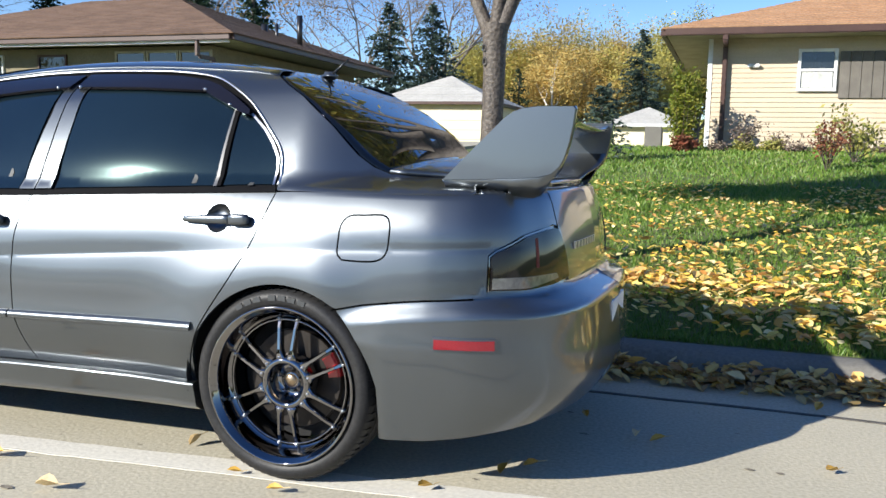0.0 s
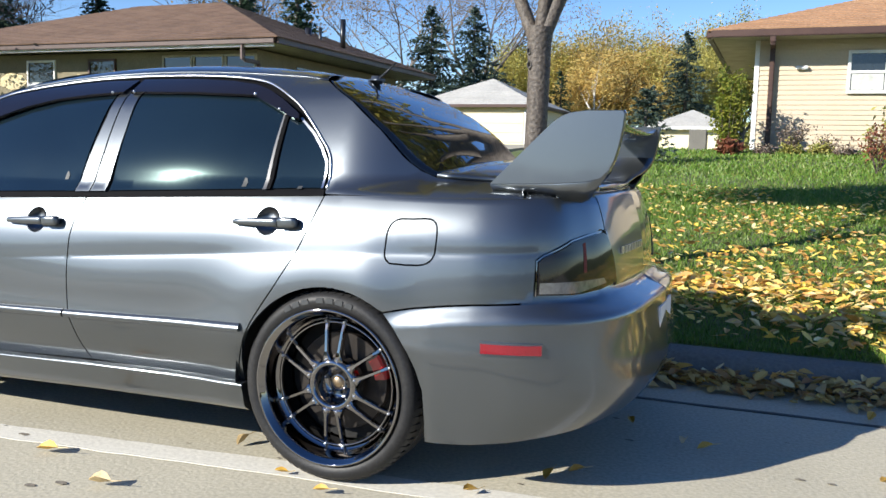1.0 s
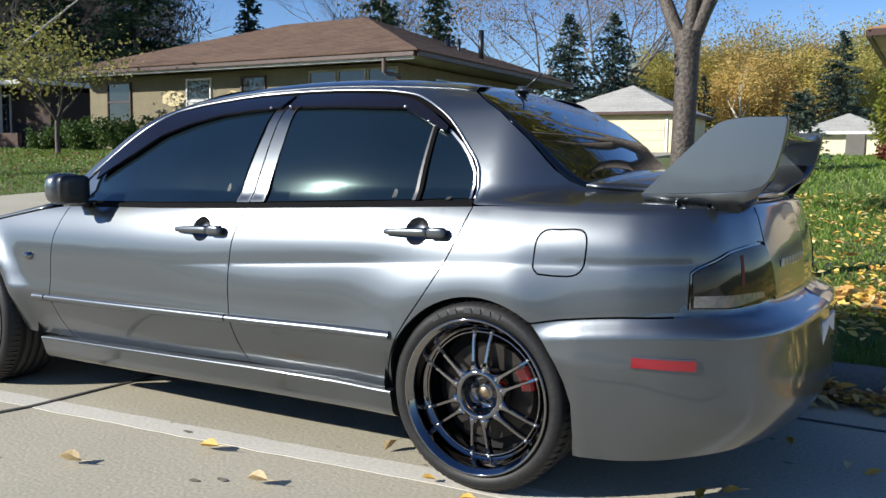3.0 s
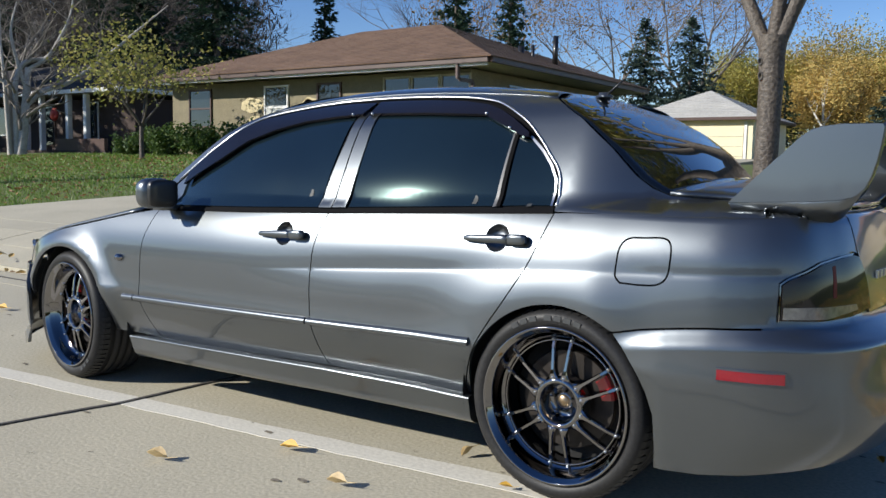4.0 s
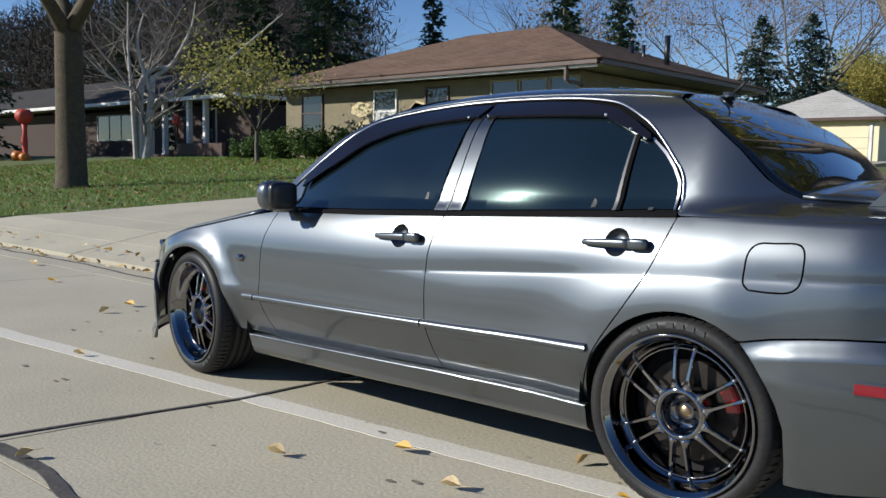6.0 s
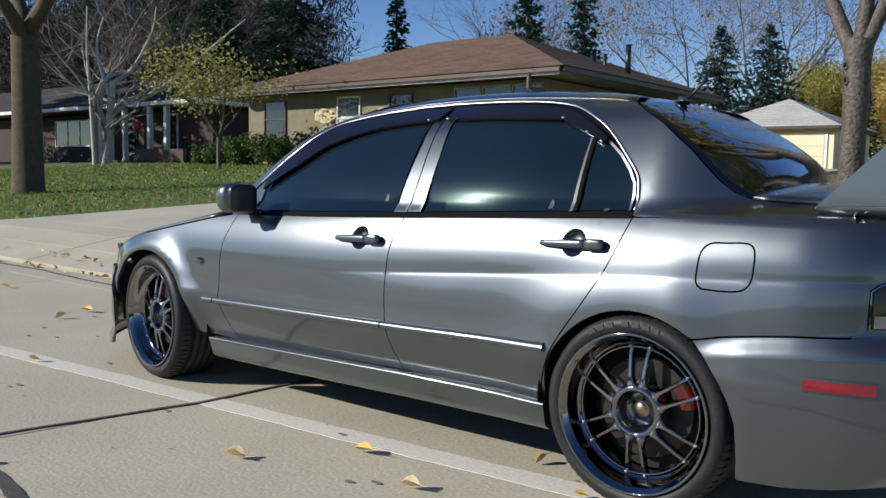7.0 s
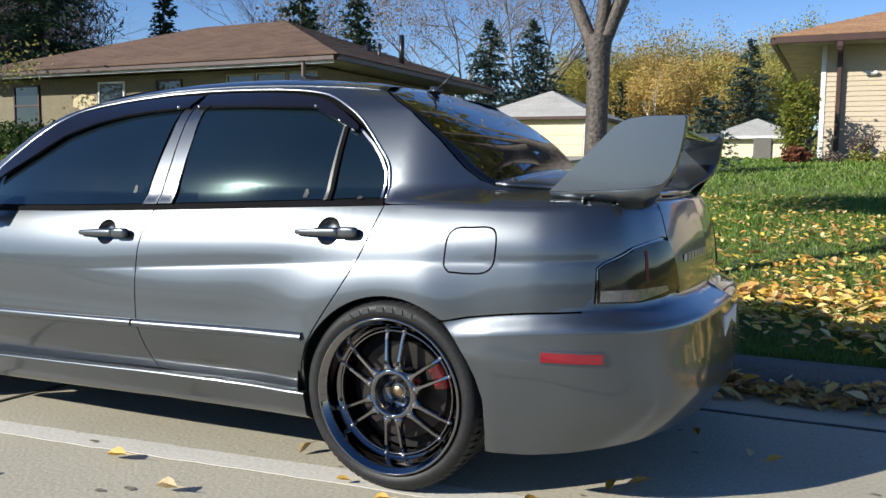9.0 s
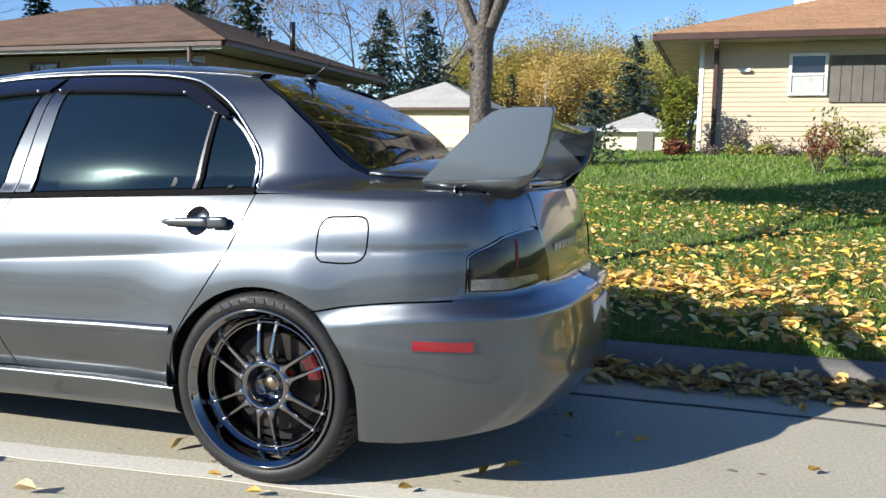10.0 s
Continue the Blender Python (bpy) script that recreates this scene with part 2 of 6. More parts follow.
def raw(name, verts, faces, material, parent=None, label="", smooth=False, kind="", normals=None):
    me = bpy.data.meshes.new(name)
    me.from_pydata([tuple(map(float, v)) for v in verts], [], faces)
    me.materials.append(material)
    if smooth:
        me.polygons.foreach_set("use_smooth", [True] * len(me.polygons))
    if normals is not None:
        me.polygons.foreach_set("use_smooth", [True] * len(me.polygons))
        me.normals_split_custom_set(normals)
    me.update()
    ob = new(name, me)
    if parent:
        ob.parent = parent
        ob.location = -parent.location if parent.parent is None else (0, 0, 0)
        if parent.type == "MESH":
            ob.location = (0, 0, 0)
    return tagged(ob, label, kind=kind)


def part(name, bm, material, parent=None, label="", smooth=False, kind=""):
    me = bpy.data.meshes.new(name)
    bm.to_mesh(me)
    bm.free()
    me.materials.append(material)
    if smooth:
        me.polygons.foreach_set("use_smooth", [True] * len(me.polygons))
    ob = new(name, me)
    if parent:
        ob.parent = parent
        if parent.type == "EMPTY":
            ob.location = -parent.location
    return tagged(ob, label, kind=kind)


def add_box(bm, x0, x1, y0, y1, z0, z1, bevel=0.0):
    made = bmesh.ops.create_cube(bm, size=1)["verts"]
    for v in made:
        v.co = Vector(((x0 + x1) / 2 + v.co.x * (x1 - x0), (y0 + y1) / 2 + v.co.y * (y1 - y0), (z0 + z1) / 2 + v.co.z * (z1 - z0)))
    if bevel:
        edges = list({e for v in made for e in v.link_edges})
        bmesh.ops.bevel(bm, geom=edges, offset=bevel, segments=2, affect="EDGES")
    return bm


def box(name, x0, x1, y0, y1, z0, z1, material, parent=None, label="", bevel=0.0, kind=""):
    return part(name, add_box(bmesh.new(), x0, x1, y0, y1, z0, z1, bevel), material, parent, label, kind=kind)


def tube_mesh(points, radii, sides=8, base=0, cap=True):
    """Verts and faces of a tapered tube along points."""
    verts, faces = [], []
    pts = [Vector(p) for p in points]
    for i, p in enumerate(pts):
        way = (pts[min(i + 1, len(pts) - 1)] - pts[max(i - 1, 0)]).normalized()
        a = way.orthogonal().normalized() if abs(way.z) > 0.95 else way.cross(Vector((0, 0, 1))).normalized()
        b = way.cross(a)
        for k in range(sides):
            t = 2 * math.pi * k / sides
            verts.append(p + (a * math.cos(t) + b * math.sin(t)) * radii[i])
    for i in range(len(pts) - 1):
        for k in range(sides):
            k2 = (k + 1) % sides
            faces.append((base + i * sides + k, base + i * sides + k2, base + (i + 1) * sides + k2, base + (i + 1) * sides + k))
    if cap:
        faces.append(tuple(base + k for k in range(sides))[::-1])
        faces.append(tuple(base + (len(pts) - 1) * sides + k for k in range(sides)))
    return verts, faces


def lathe(profile, seg=64, close=False):
    """A profile of (radius, y) turned round the y axis."""
    verts, faces = [], []
    n = len(profile)
    for s in range(seg):
        a = 2 * math.pi * s / seg
        for r, y in profile:
            verts.append((r * math.cos(a), y, r * math.sin(a)))
    for s in range(seg):
        s2 = (s + 1) % seg
        for i in range(n if close else n - 1):
            j = (i + 1) % n
            faces.append((s * n + i, s * n + j, s2 * n + j, s2 * n + i))
    return verts, faces


def ground_z(x, y):
    """Height of the lawn over the road."""
    rise = 0.12 + 0.07 * (y - 2.2)
    return max(0.1, min(1.3 + 0.004 * (y - 19), rise)) if y > 2.0 else 0.0


# ---- the car: side panels lie on one curved shell ----
MID = 0.85
PLAN = np.array([(-3.4, 0.85), (-3.385, 0.64), (-3.33, 0.43), (-3.23, 0.25), (-3.1, 0.125), (-2.93, 0.045), (-2.72, 0.008), (-2.45, 0.0), (-2.0, 0.0), (-1.5, -0.004), (-1.0, 0.003),
                 (-0.5, 0.024), (-0.1, 0.042), (0.15, 0.042), (0.35, 0.044), (0.5, 0.053), (0.62, 0.08), (0.725, 0.15), (0.795, 0.27), (0.84, 0.43), (0.86, 0.63), (0.868, 0.85)])


def _spline(points, n=40):
    out = []
    p = [2 * points[0] - points[1], *points, 2 * points[-1] - points[-2]]
    for i in range(1, len(p) - 2):
        for t in np.linspace(0, 1, n, endpoint=False):
            out.append(0.5 * (2 * p[i] + (p[i + 1] - p[i - 1]) * t + (2 * p[i - 1] - 5 * p[i] + 4 * p[i + 1] - p[i + 2]) * t * t + (3 * p[i] - p[i - 1] - 3 * p[i + 1] + p[i + 2]) * t ** 3))
    return np.array([*out, points[-1]])


CURVE = _spline(PLAN, 24)
ARC = np.r_[0, np.cumsum(np.hypot(*np.diff(CURVE, axis=0).T))]
ARC += -1.0 - np.interp(-1.0, CURVE[:, 0], ARC)


def on_x(x):
    """The shell's length coordinate at a place along the car."""
    return float(np.interp(x, CURVE[:, 0], ARC))


def on_y_rear(y):
    half = len(CURVE) // 2
    return float(np.interp(y, CURVE[half + 60:, 1], ARC[half + 60:]))


def on_y_front(y):
    return float(np.interp(-y, -CURVE[:150, 1], ARC[:150]))


def belt(x):
    return 0.893 + (0.032 if x < 0 else 0.02) * x


def crease(x):
    return 0.721 + (0.072 if x < 0 else 0.045) * x


def smooth01(t):
    t = np.clip(t, 0, 1)
    return t * t * (3 - 2 * t)


# lean of the side below the window line, by height over the crease, summed up into an offset
LOW = -0.012
_V = np.array((-0.26, -0.16, -0.07, -0.012, -0.008, -0.003, 0.0, 0.004, 0.02, 0.045, 0.07, 0.11, 0.165))
V_AT = np.linspace(-0.26, 0.165, 426)


def _summed(lean):
    f = np.interp(V_AT, _V, lean)
    return np.r_[0, np.cumsum((f[1:] + f[:-1]) / 2 * np.diff(V_AT))]


WITH_RIDGE = _summed((0.1, 0.0, 0.085, 0.15, 0.2, 0.3, 0.2, 0.07, 0.06, 0.13, 0.26, 0.4, 0.56))
N_AT = np.linspace(0, 1, 200)
_N = np.interp(N_AT, (0, 0.08, 0.2, 0.42, 0.6, 0.75, 0.88, 1.0), (0.12, 0.09, 0.0, 0.02, 0.13, 0.27, 0.36, 0.56))
NO_RIDGE = np.r_[0, np.cumsum((_N[1:] + _N[:-1]) / 2)]
NO_RIDGE *= WITH_RIDGE[-1] / NO_RIDGE[-1]


def shell(u, z, inset=0.0):
    """A place on the left side of the body for a length along the shell and a height."""
    x = float(np.interp(u, ARC, CURVE[:, 0]))
    y = float(np.interp(u, ARC, CURVE[:, 1]))
    x2, y2 = float(np.interp(u + 0.01, ARC, CURVE[:, 0])), float(np.interp(u + 0.01, ARC, CURVE[:, 1]))
    x1, y1 = float(np.interp(u - 0.01, ARC, CURVE[:, 0])), float(np.interp(u - 0.01, ARC, CURVE[:, 1]))
    tx, ty = x2 - x1, y2 - y1
    ln = math.hypot(tx, ty) or 1
    nx, ny = -ty / ln, tx / ln
    zc, zb = crease(min(u, 0.9)), belt(min(u, 0.9))
    ridge = float(smooth01((u + 1.5) / 0.8) * (1 - smooth01((u - 0.6) / 0.25)))
    zl = 0.46
    if z < zl:
        p = LOW + 0.071 * ((zl - z) / 0.19) ** 1.35
    elif z < zb:
        v = 0.26 * (z - zc) / (zc - zl) if z < zc else 0.165 * (z - zc) / (zb - zc)
        p = LOW + ridge * float(np.interp(v, V_AT, WITH_RIDGE)) + (1 - ridge) * float(np.interp((z - zl) / (zb - zl), N_AT, NO_RIDGE))
    else:
        h = z - zb
        p = LOW + WITH_RIDGE[-1] + 0.25 * h + 0.62 * h * h + 5.0 * max(0.0, h - 0.3) ** 2
        k = smooth01(h / 0.05)
        p += k * 0.01 * float(smooth01((x + 1.2) / 1.1))
        p += k * (0.24 * float(smooth01((x + 0.03) / 0.58)) + 0.024 * float(smooth01(abs(x + 0.55) / 0.7)))
        p += k * max(0.0, -1.55 - x) ** 2 * 0.25
    # rear: the boot lid stands back of the bumper; front: the nose slopes back
    if u > 0.45:
        w = smooth01((u - 0.45) / 0.45)
        p += w * 0.05 * smooth01((z - 0.57) / 0.05)
        if z < zl:
            p -= w * 0.03 * max(0.0, (zl - z) / 0.19)
            p += w * 0.10 * max(0.0, (0.36 - z) / 0.16) ** 2
    if u < -2.75:
        w = smooth01((-2.75 - u) / 0.6)
        p += w * (0.22 * max(0.0, z - 0.5) + 0.02)
        if z < zl:
            p -= 0.04 * smooth01((-2.75 - u) / 0.2) * max(0.0, (zl - z) / 0.19) ** 1.35
    # flared arches
    for xc, rad, out, wide in ((0.0, 0.325, 0.022, 0.15), (-2.545, 0.34, 0.026, 0.06)):
        d = math.hypot(x - xc, z - 0.3)
        if z < zb:
            p -= out * (1 - 0.7 * float(smooth01((x - 0.1) / 0.22))) * math.exp(-(((d - rad) / wide) ** 2)) * (1 if z > 0.2 else 0.5)
    p += inset
    return Vector((x + nx * p, y + ny * p, z))


def shell_normal(u, z):
    e = 0.004
    n = (shell(u + e, z) - shell(u - e, z)).cross(shell(u, z + e) - shell(u, z - e))
    return n.normalized()


def dense(poly, step=0.03):
    out = []
    for i, a in enumerate(poly):
        b = poly[(i + 1) % len(poly)]
        n = max(1, int(math.dist(a, b) / step))
        out += [(a[0] + (b[0] - a[0]) * k / n, a[1] + (b[1] - a[1]) * k / n) for k in range(n)]
    return out


def shrink(poly, gap):
    area = sum(a[0] * b[1] - b[0] * a[1] for a, b in zip(poly, poly[1:] + poly[:1]))
    out = []
    for i, p in enumerate(poly):
        a, b = poly[i - 1], poly[(i + 1) % len(poly)]
        tx, tz = b[0] - a[0], b[1] - a[1]
        ln = math.hypot(tx, tz) or 1
        s = 1 if area > 0 else -1
        out.append((p[0] - s * tz / ln * gap, p[1] + s * tx / ln * gap))
    return out


def inside(x, z, poly):
    hit = False
    for a, b in zip(poly, poly[1:] + poly[:1]):
        if (a[1] > z) != (b[1] > z) and x < (b[0] - a[0]) * (z - a[1]) / (b[1] - a[1]) + a[0]:
            hit = not hit
    return hit


def panel(name, poly, material, parent, label="", inset=0.0, gap=0.0022, deep=0.016, step=0.032, right=False, holes=(), proud=None, rows_at=()):
    """A piece of the shell cut out along a polygon of (length, height), with turned-in edges."""
    from mathutils import geometry
    line = shrink(dense(poly, step), gap)
    rings = [line] + [shrink(dense(h, step), -gap) for h in holes]
    pts, edges = [], []
    for ring in rings:
        b0 = len(pts)
        pts += [Vector(p) for p in ring]
        edges += [(b0 + i, b0 + (i + 1) % len(ring)) for i in range(len(ring))]
    us, zs = [p[0] for p in line], [p[1] for p in line]
    rows = list(np.arange(min(zs) + step / 2, max(zs), step * 0.8))
    for r, z in enumerate(rows):
        for u in np.arange(min(us) + step * (0.3 + 0.5 * (r % 2)), max(us), step):
            if abs(z - crease(min(u, 0.9))) > 0.036 and inside(u, z, line) and not any(inside(u, z, h) for h in rings[1:]):
                if min((u - q[0]) ** 2 + (z - q[1]) ** 2 for ring in rings for q in ring) > (step * 0.45) ** 2:
                    pts.append(Vector((u, z)))
    for u in np.arange(min(us), max(us), 0.024):
        for dz in (-0.028, -0.017, -0.009, -0.004, -0.0012, 0.0012, 0.004, 0.008, 0.013, 0.019, 0.028):
            z = crease(min(u, 0.9)) + dz
            if inside(u, z, line) and not any(inside(u, z, h) for h in rings[1:]) and min((u - q[0]) ** 2 + (z - q[1]) ** 2 for ring in rings for q in ring) > 6e-5:
                pts.append(Vector((u, z)))
    for row in rows_at:
        for u in np.arange(min(us), max(us), 0.02):
            z = row(u)
            if inside(u, z, line) and min((u - q[0]) ** 2 + (z - q[1]) ** 2 for q in line) > 2e-5:
                pts.append(Vector((u, z)))
    co, _, tris, *_ = geometry.delaunay_2d_cdt(pts, edges, [], 1, 1e-6)
    tris = [t for t in tris if inside(sum(co[i][0] for i in t) / 3, sum(co[i][1] for i in t) / 3, line) and not any(inside(sum(co[i][0] for i in t) / 3, sum(co[i][1] for i in t) / 3, h) for h in rings[1:])]
    extra = (lambda u, z: 0.0) if proud is None else proud
    verts = [shell(c[0], c[1], inset - extra(c[0], c[1])) for c in co]
    place = lambda u, z: shell(u, z, inset - extra(u, z))
    norms = [shell_normal(c[0], c[1]) if proud is None else (place(c[0] + 0.002, c[1]) - place(c[0] - 0.002, c[1])).cross(place(c[0], c[1] + 0.002) - place(c[0], c[1] - 0.002)).normalized() for c in co]
    faces, fnorm = [], []
    for t in tris:
        n = (verts[t[1]] - verts[t[0]]).cross(verts[t[2]] - verts[t[0]])
        t = t if n.dot(norms[t[0]]) > 0 else t[::-1]
        faces.append(tuple(t))
        fnorm += [norms[i] for i in t]
    count = {}
    for t in faces:
        for a, b in zip(t, t[1:] + t[:1]):
            count[(a, b)] = 1
    inner = {}
    rim = [(a, b) for (a, b) in count if (b, a) not in count]
    for a, b in rim:
        for i in (a, b):
            if i not in inner:
                inner[i] = len(verts)
                verts.append(verts[i] - norms[i] * deep)
    for a, b in rim:
        f = (b, a, inner[a], inner[b])
        n = (verts[f[1]] - verts[f[0]]).cross(verts[f[2]] - verts[f[0]])
        n = n.normalized() if n.length > 0 else Vector((0, 0, 1))
        faces.append(f)
        fnorm += [n] * 4
    if right:
        verts = [Vector((v[0], 2 * MID - v[1], v[2])) for v in verts]
        fn, k = [], 0
        for f in faces:
            fn += [Vector((n[0], -n[1], n[2])) for n in fnorm[k:k + len(f)]][::-1]
            k += len(f)
        faces, fnorm = [tuple(f[::-1]) for f in faces], fn
    return raw(name, verts, faces, material, parent, label, normals=fnorm)


def strip(name, line, section, material, parent, label="", right=False):
    """A rounded moulding swept along the shell; the section gives drop and stand-off."""
    n = len(section)
    verts = [shell(u, z + dz, -out) for u, z in line for dz, out in section]
    faces = [(k * n + i, k * n + i + 1, (k + 1) * n + i + 1, (k + 1) * n + i) for k in range(len(line) - 1) for i in range(n - 1)]
    b = len(verts)
    verts += verts[:n] + verts[-n:]
    faces += [tuple(range(b, b + n))[::-1], tuple(range(b + n, b + 2 * n))]
    if right:
        verts = [Vector((v[0], 2 * MID - v[1], v[2])) for v in verts]
        faces = [f[::-1] for f in faces]
    return raw(name, verts, faces, material, parent, label, smooth=True)


def arc_pts(xc, zc, r, a0, a1, n=18):
    return [(xc + r * math.cos(radians(a0 + (a1 - a0) * i / n)), zc + r * math.sin(radians(a0 + (a1 - a0) * i / n))) for i in range(n + 1)]


def smooth_line(points, n=6):
    return [tuple(p) for p in _spline(np.array(points, float), n)]


car = thing("sports_sedan", "dark silver grey sports sedan with tall boot wing", "car", at=(-1.2, MID, 0))
FRONT_SHUT = smooth_line([(-1.925, 0.828), (-1.965, 0.74), (-1.988, 0.66), (-1.998, 0.506), (-1.997, 0.41), (-1.965, 0.315), (-1.93, 0.258)])
MID_SHUT = smooth_line([(-0.95, 0.855), (-0.975, 0.79), (-0.993, 0.71), (-0.997, 0.6), (-0.99, 0.476), (-0.968, 0.36), (-0.94, 0.286)])
REAR_SHUT = smooth_line([(-0.049, 0.893), (-0.1, 0.75), (-0.172, 0.625), (-0.262, 0.489), (-0.315, 0.367), (-0.34, 0.27)])
# window outline under the drip strip, from the front pillar over the roof to the rear pillar
DRIP = [(-1.93, 0.94), (-1.836, 1.004), (-1.693, 1.11), (-1.577, 1.19), (-1.496, 1.226), (-1.339, 1.257), (-1.177, 1.277), (-1.061, 1.284), (-0.917, 1.288), (-0.773, 1.288), (-0.636, 1.285), (-0.502, 1.277), (-0.394, 1.262),
        (-0.332, 1.243), (-0.267, 1.211), (-0.211, 1.175), (-0.156, 1.123), (-0.104, 1.065), (-0.076, 1.03), (-0.061, 0.995), (-0.055, 0.951), (-0.051, 0.9)]
ROOF_LINE = [(-1.5, 1.245), (-1.34, 1.272), (-1.18, 1.291), (-1.06, 1.298), (-0.92, 1.302), (-0.77, 1.302), (-0.636, 1.299), (-0.5, 1.293), (-0.394, 1.287), (-0.25, 1.277), (-0.158, 1.264)]
GLASS_LINE = [(-0.158, 1.264), (-0.105, 1.23), (-0.04, 1.191), (0.072, 1.1), (0.163, 1.01), (0.21, 0.974), (0.26, 0.952)]
SCREEN_LINE = [(-1.5, 1.245), (-1.6, 1.208), (-1.713, 1.137), (-1.856, 1.033), (-1.974, 0.955), (-2.1, 0.86)]
SEAM = lambda u: float(np.interp(u, (0.19, 0.272, 0.378, 0.458, 0.635, 1.02, 1.5), (0.556, 0.574, 0.589, 0.598, 0.61, 0.614, 0.626)))


def bumper_out(u, z):
    """How far the rear bumper stands proud: a ledge under the seam, ending in a firm edge."""
    t = float(smooth01((SEAM(u) - z + 0.006) / 0.062))
    return (0.02 * float(smooth01((u - 0.1) / 0.25)) + 0.014 * float(smooth01((u - 0.6) / 0.3))) * t + 0.8 * 0.071 * (max(0.0, 0.46 - z) / 0.19) ** 1.35 * float(smooth01((u - 0.2) / 0.15))


FENDER_ARCH = arc_pts(-2.545, 0.303, 0.324, 170, -6, 24)
REAR_ARCH = arc_pts(0.0, 0.305, 0.312, 176, 56, 20)
HANDLES = ((-1.145, 0.769), (-0.23, 0.806))
MOULD_TOP = lambda u: 0.4835 + 0.02 * (u + 0.3)
for right in (False, True):
    side = "right" if right else "left"
    # front wing
    panel("front_wing", [*FRONT_SHUT, (-2.1, 0.262), *FENDER_ARCH[::-1], (-2.86, 0.372), (-2.93, 0.52), (-2.9, 0.6), (-2.78, 0.652), (-2.6, 0.705), (-2.3, 0.763), (-2.08, 0.805)], PAINT, car, right=right)
    cups = [arc_pts(hx, hz, 0.042, 0, 342, 19) for hx, hz in HANDLES]
    fd = panel("front_door", [*FRONT_SHUT, *MID_SHUT[::-1], (-0.95, 0.856), (-1.4, 0.838), (-1.928, 0.829)], PAINT, car, right=right, holes=(cups[0],))
    rd = panel("rear_door", [*MID_SHUT, *REAR_SHUT[::-1], (-0.055, 0.892), (-0.945, 0.856)], PAINT, car, right=right, holes=(cups[1],))
    quarter = [*REAR_SHUT, (-0.322, 0.25), *REAR_ARCH[1:], (0.19, 0.558), (0.272, 0.576), (0.378, 0.591), (0.458, 0.6), (0.636, 0.612), (0.642, 0.734), (0.665, 0.75), (0.791, 0.79), (0.908, 0.805), (0.97, 0.809), (1.003, 0.805), (1.004, 0.84), (1.012, 0.916), (0.9, 0.914), (0.77, 0.908), (0.5, belt(0.5) + 0.004), (0.2, belt(0.2) + 0.004), (0.0, belt(0.0) + 0.003)]
    fuel = smooth_line([(0.2, 0.703), (0.183, 0.722), (0.183, 0.76), (0.188, 0.806), (0.212, 0.832), (0.26, 0.836), (0.318, 0.838), (0.34, 0.818), (0.342, 0.77), (0.334, 0.726), (0.305, 0.705), (0.25, 0.701)], 3)
    panel("rear_quarter", quarter, PAINT, car, right=right, holes=() if right else ([p for p in fuel],))
    if not right:
        panel("fuel_flap", fuel, PAINT, car, gap=0.003)
    # pillar behind the rear window up to the roof and the shoulder beside the boot lid
    pillar = [(-0.045, 0.897), (0.2, belt(0.2)), (0.5, belt(0.5)), (0.77, 0.907), (0.9, 0.913), (0.9, 0.928), (0.77, 0.931), (0.44, 0.944), *GLASS_LINE[::-1], *ROOF_LINE[6:-1][::-1], *DRIP[10:]]
    panel("rear_pillar", pillar, PAINT, car, right=right, gap=0.0, inset=-0.0008, deep=0.004)
    # roof rail and front pillar
    rail = [*DRIP[:11], *ROOF_LINE[:7][::-1], *SCREEN_LINE[1:-1], (-2.02, 0.915)]
    panel("roof_rail", rail, PAINT, car, right=right, gap=0.0)
    # dark surround of the windows, the panes, pillars and smoked visors
    dlo = [(-1.9, 0.835), (-1.4, 0.85), (-0.93, 0.866), (-0.055, 0.896), *DRIP[::-1][1:], (-1.95, 0.9)]
    panel("window_surround", dlo, BLACK_RUBBER, car, inset=0.014, right=right, gap=0.001)
    panel("belt_strip", [(-1.93, 0.826), (-1.4, 0.838), (-0.95, 0.854), (-0.052, 0.8925), (-0.056, 0.909), (-0.95, 0.869), (-1.4, 0.853), (-1.9, 0.84)], BLACK_RUBBER, car, inset=-0.006, right=right, gap=0.0)
    panel("front_door_glass", [(-1.86, 0.845), (-1.4, 0.856), (-1.02, 0.87), (-0.985, 1.235), (-1.238, 1.215), (-1.371, 1.185), (-1.509, 1.14), (-1.642, 1.06), (-1.804, 0.97), (-1.87, 0.925)], TINT, car, "dark tinted window glass", inset=0.008, right=right)
    panel("rear_door_glass", [(-0.872, 0.876), (-0.268, 0.903), (-0.258, 1.16), (-0.385, 1.225), (-0.63, 1.235), (-0.87, 1.235)], TINT, car, "dark tinted window glass", inset=0.008, right=right)
    panel("quarter_glass", [(-0.245, 0.905), (-0.075, 0.913), (-0.076, 0.959), (-0.081, 0.995), (-0.107, 1.039), (-0.145, 1.084), (-0.2, 1.132), (-0.243, 1.15)], TINT, car, "dark tinted quarter glass", inset=0.008, right=right)
    panel("centre_pillar", [(-1.015, 0.87), (-0.953, 0.872), (-0.938, 1.016), (-0.934, 1.235), (-0.978, 1.235), (-0.98, 1.122), (-1.0, 0.983)], PAINT, car, inset=0.004, right=right, gap=0.001)
    panel("centre_pillar", [(-0.949, 0.873), (-0.885, 0.876), (-0.874, 0.996), (-0.87, 1.09), (-0.877, 1.235), (-0.93, 1.235), (-0.934, 1.016)], PAINT, car, inset=0.004, right=right, gap=0.001)
    panel("glass_divider", [(-0.276, 0.902), (-0.264, 0.904), (-0.257, 1.16), (-0.262, 1.16)], DIVIDER_TRIM, car, "satin dark grey window divider", inset=0.002, right=right, gap=0.0)
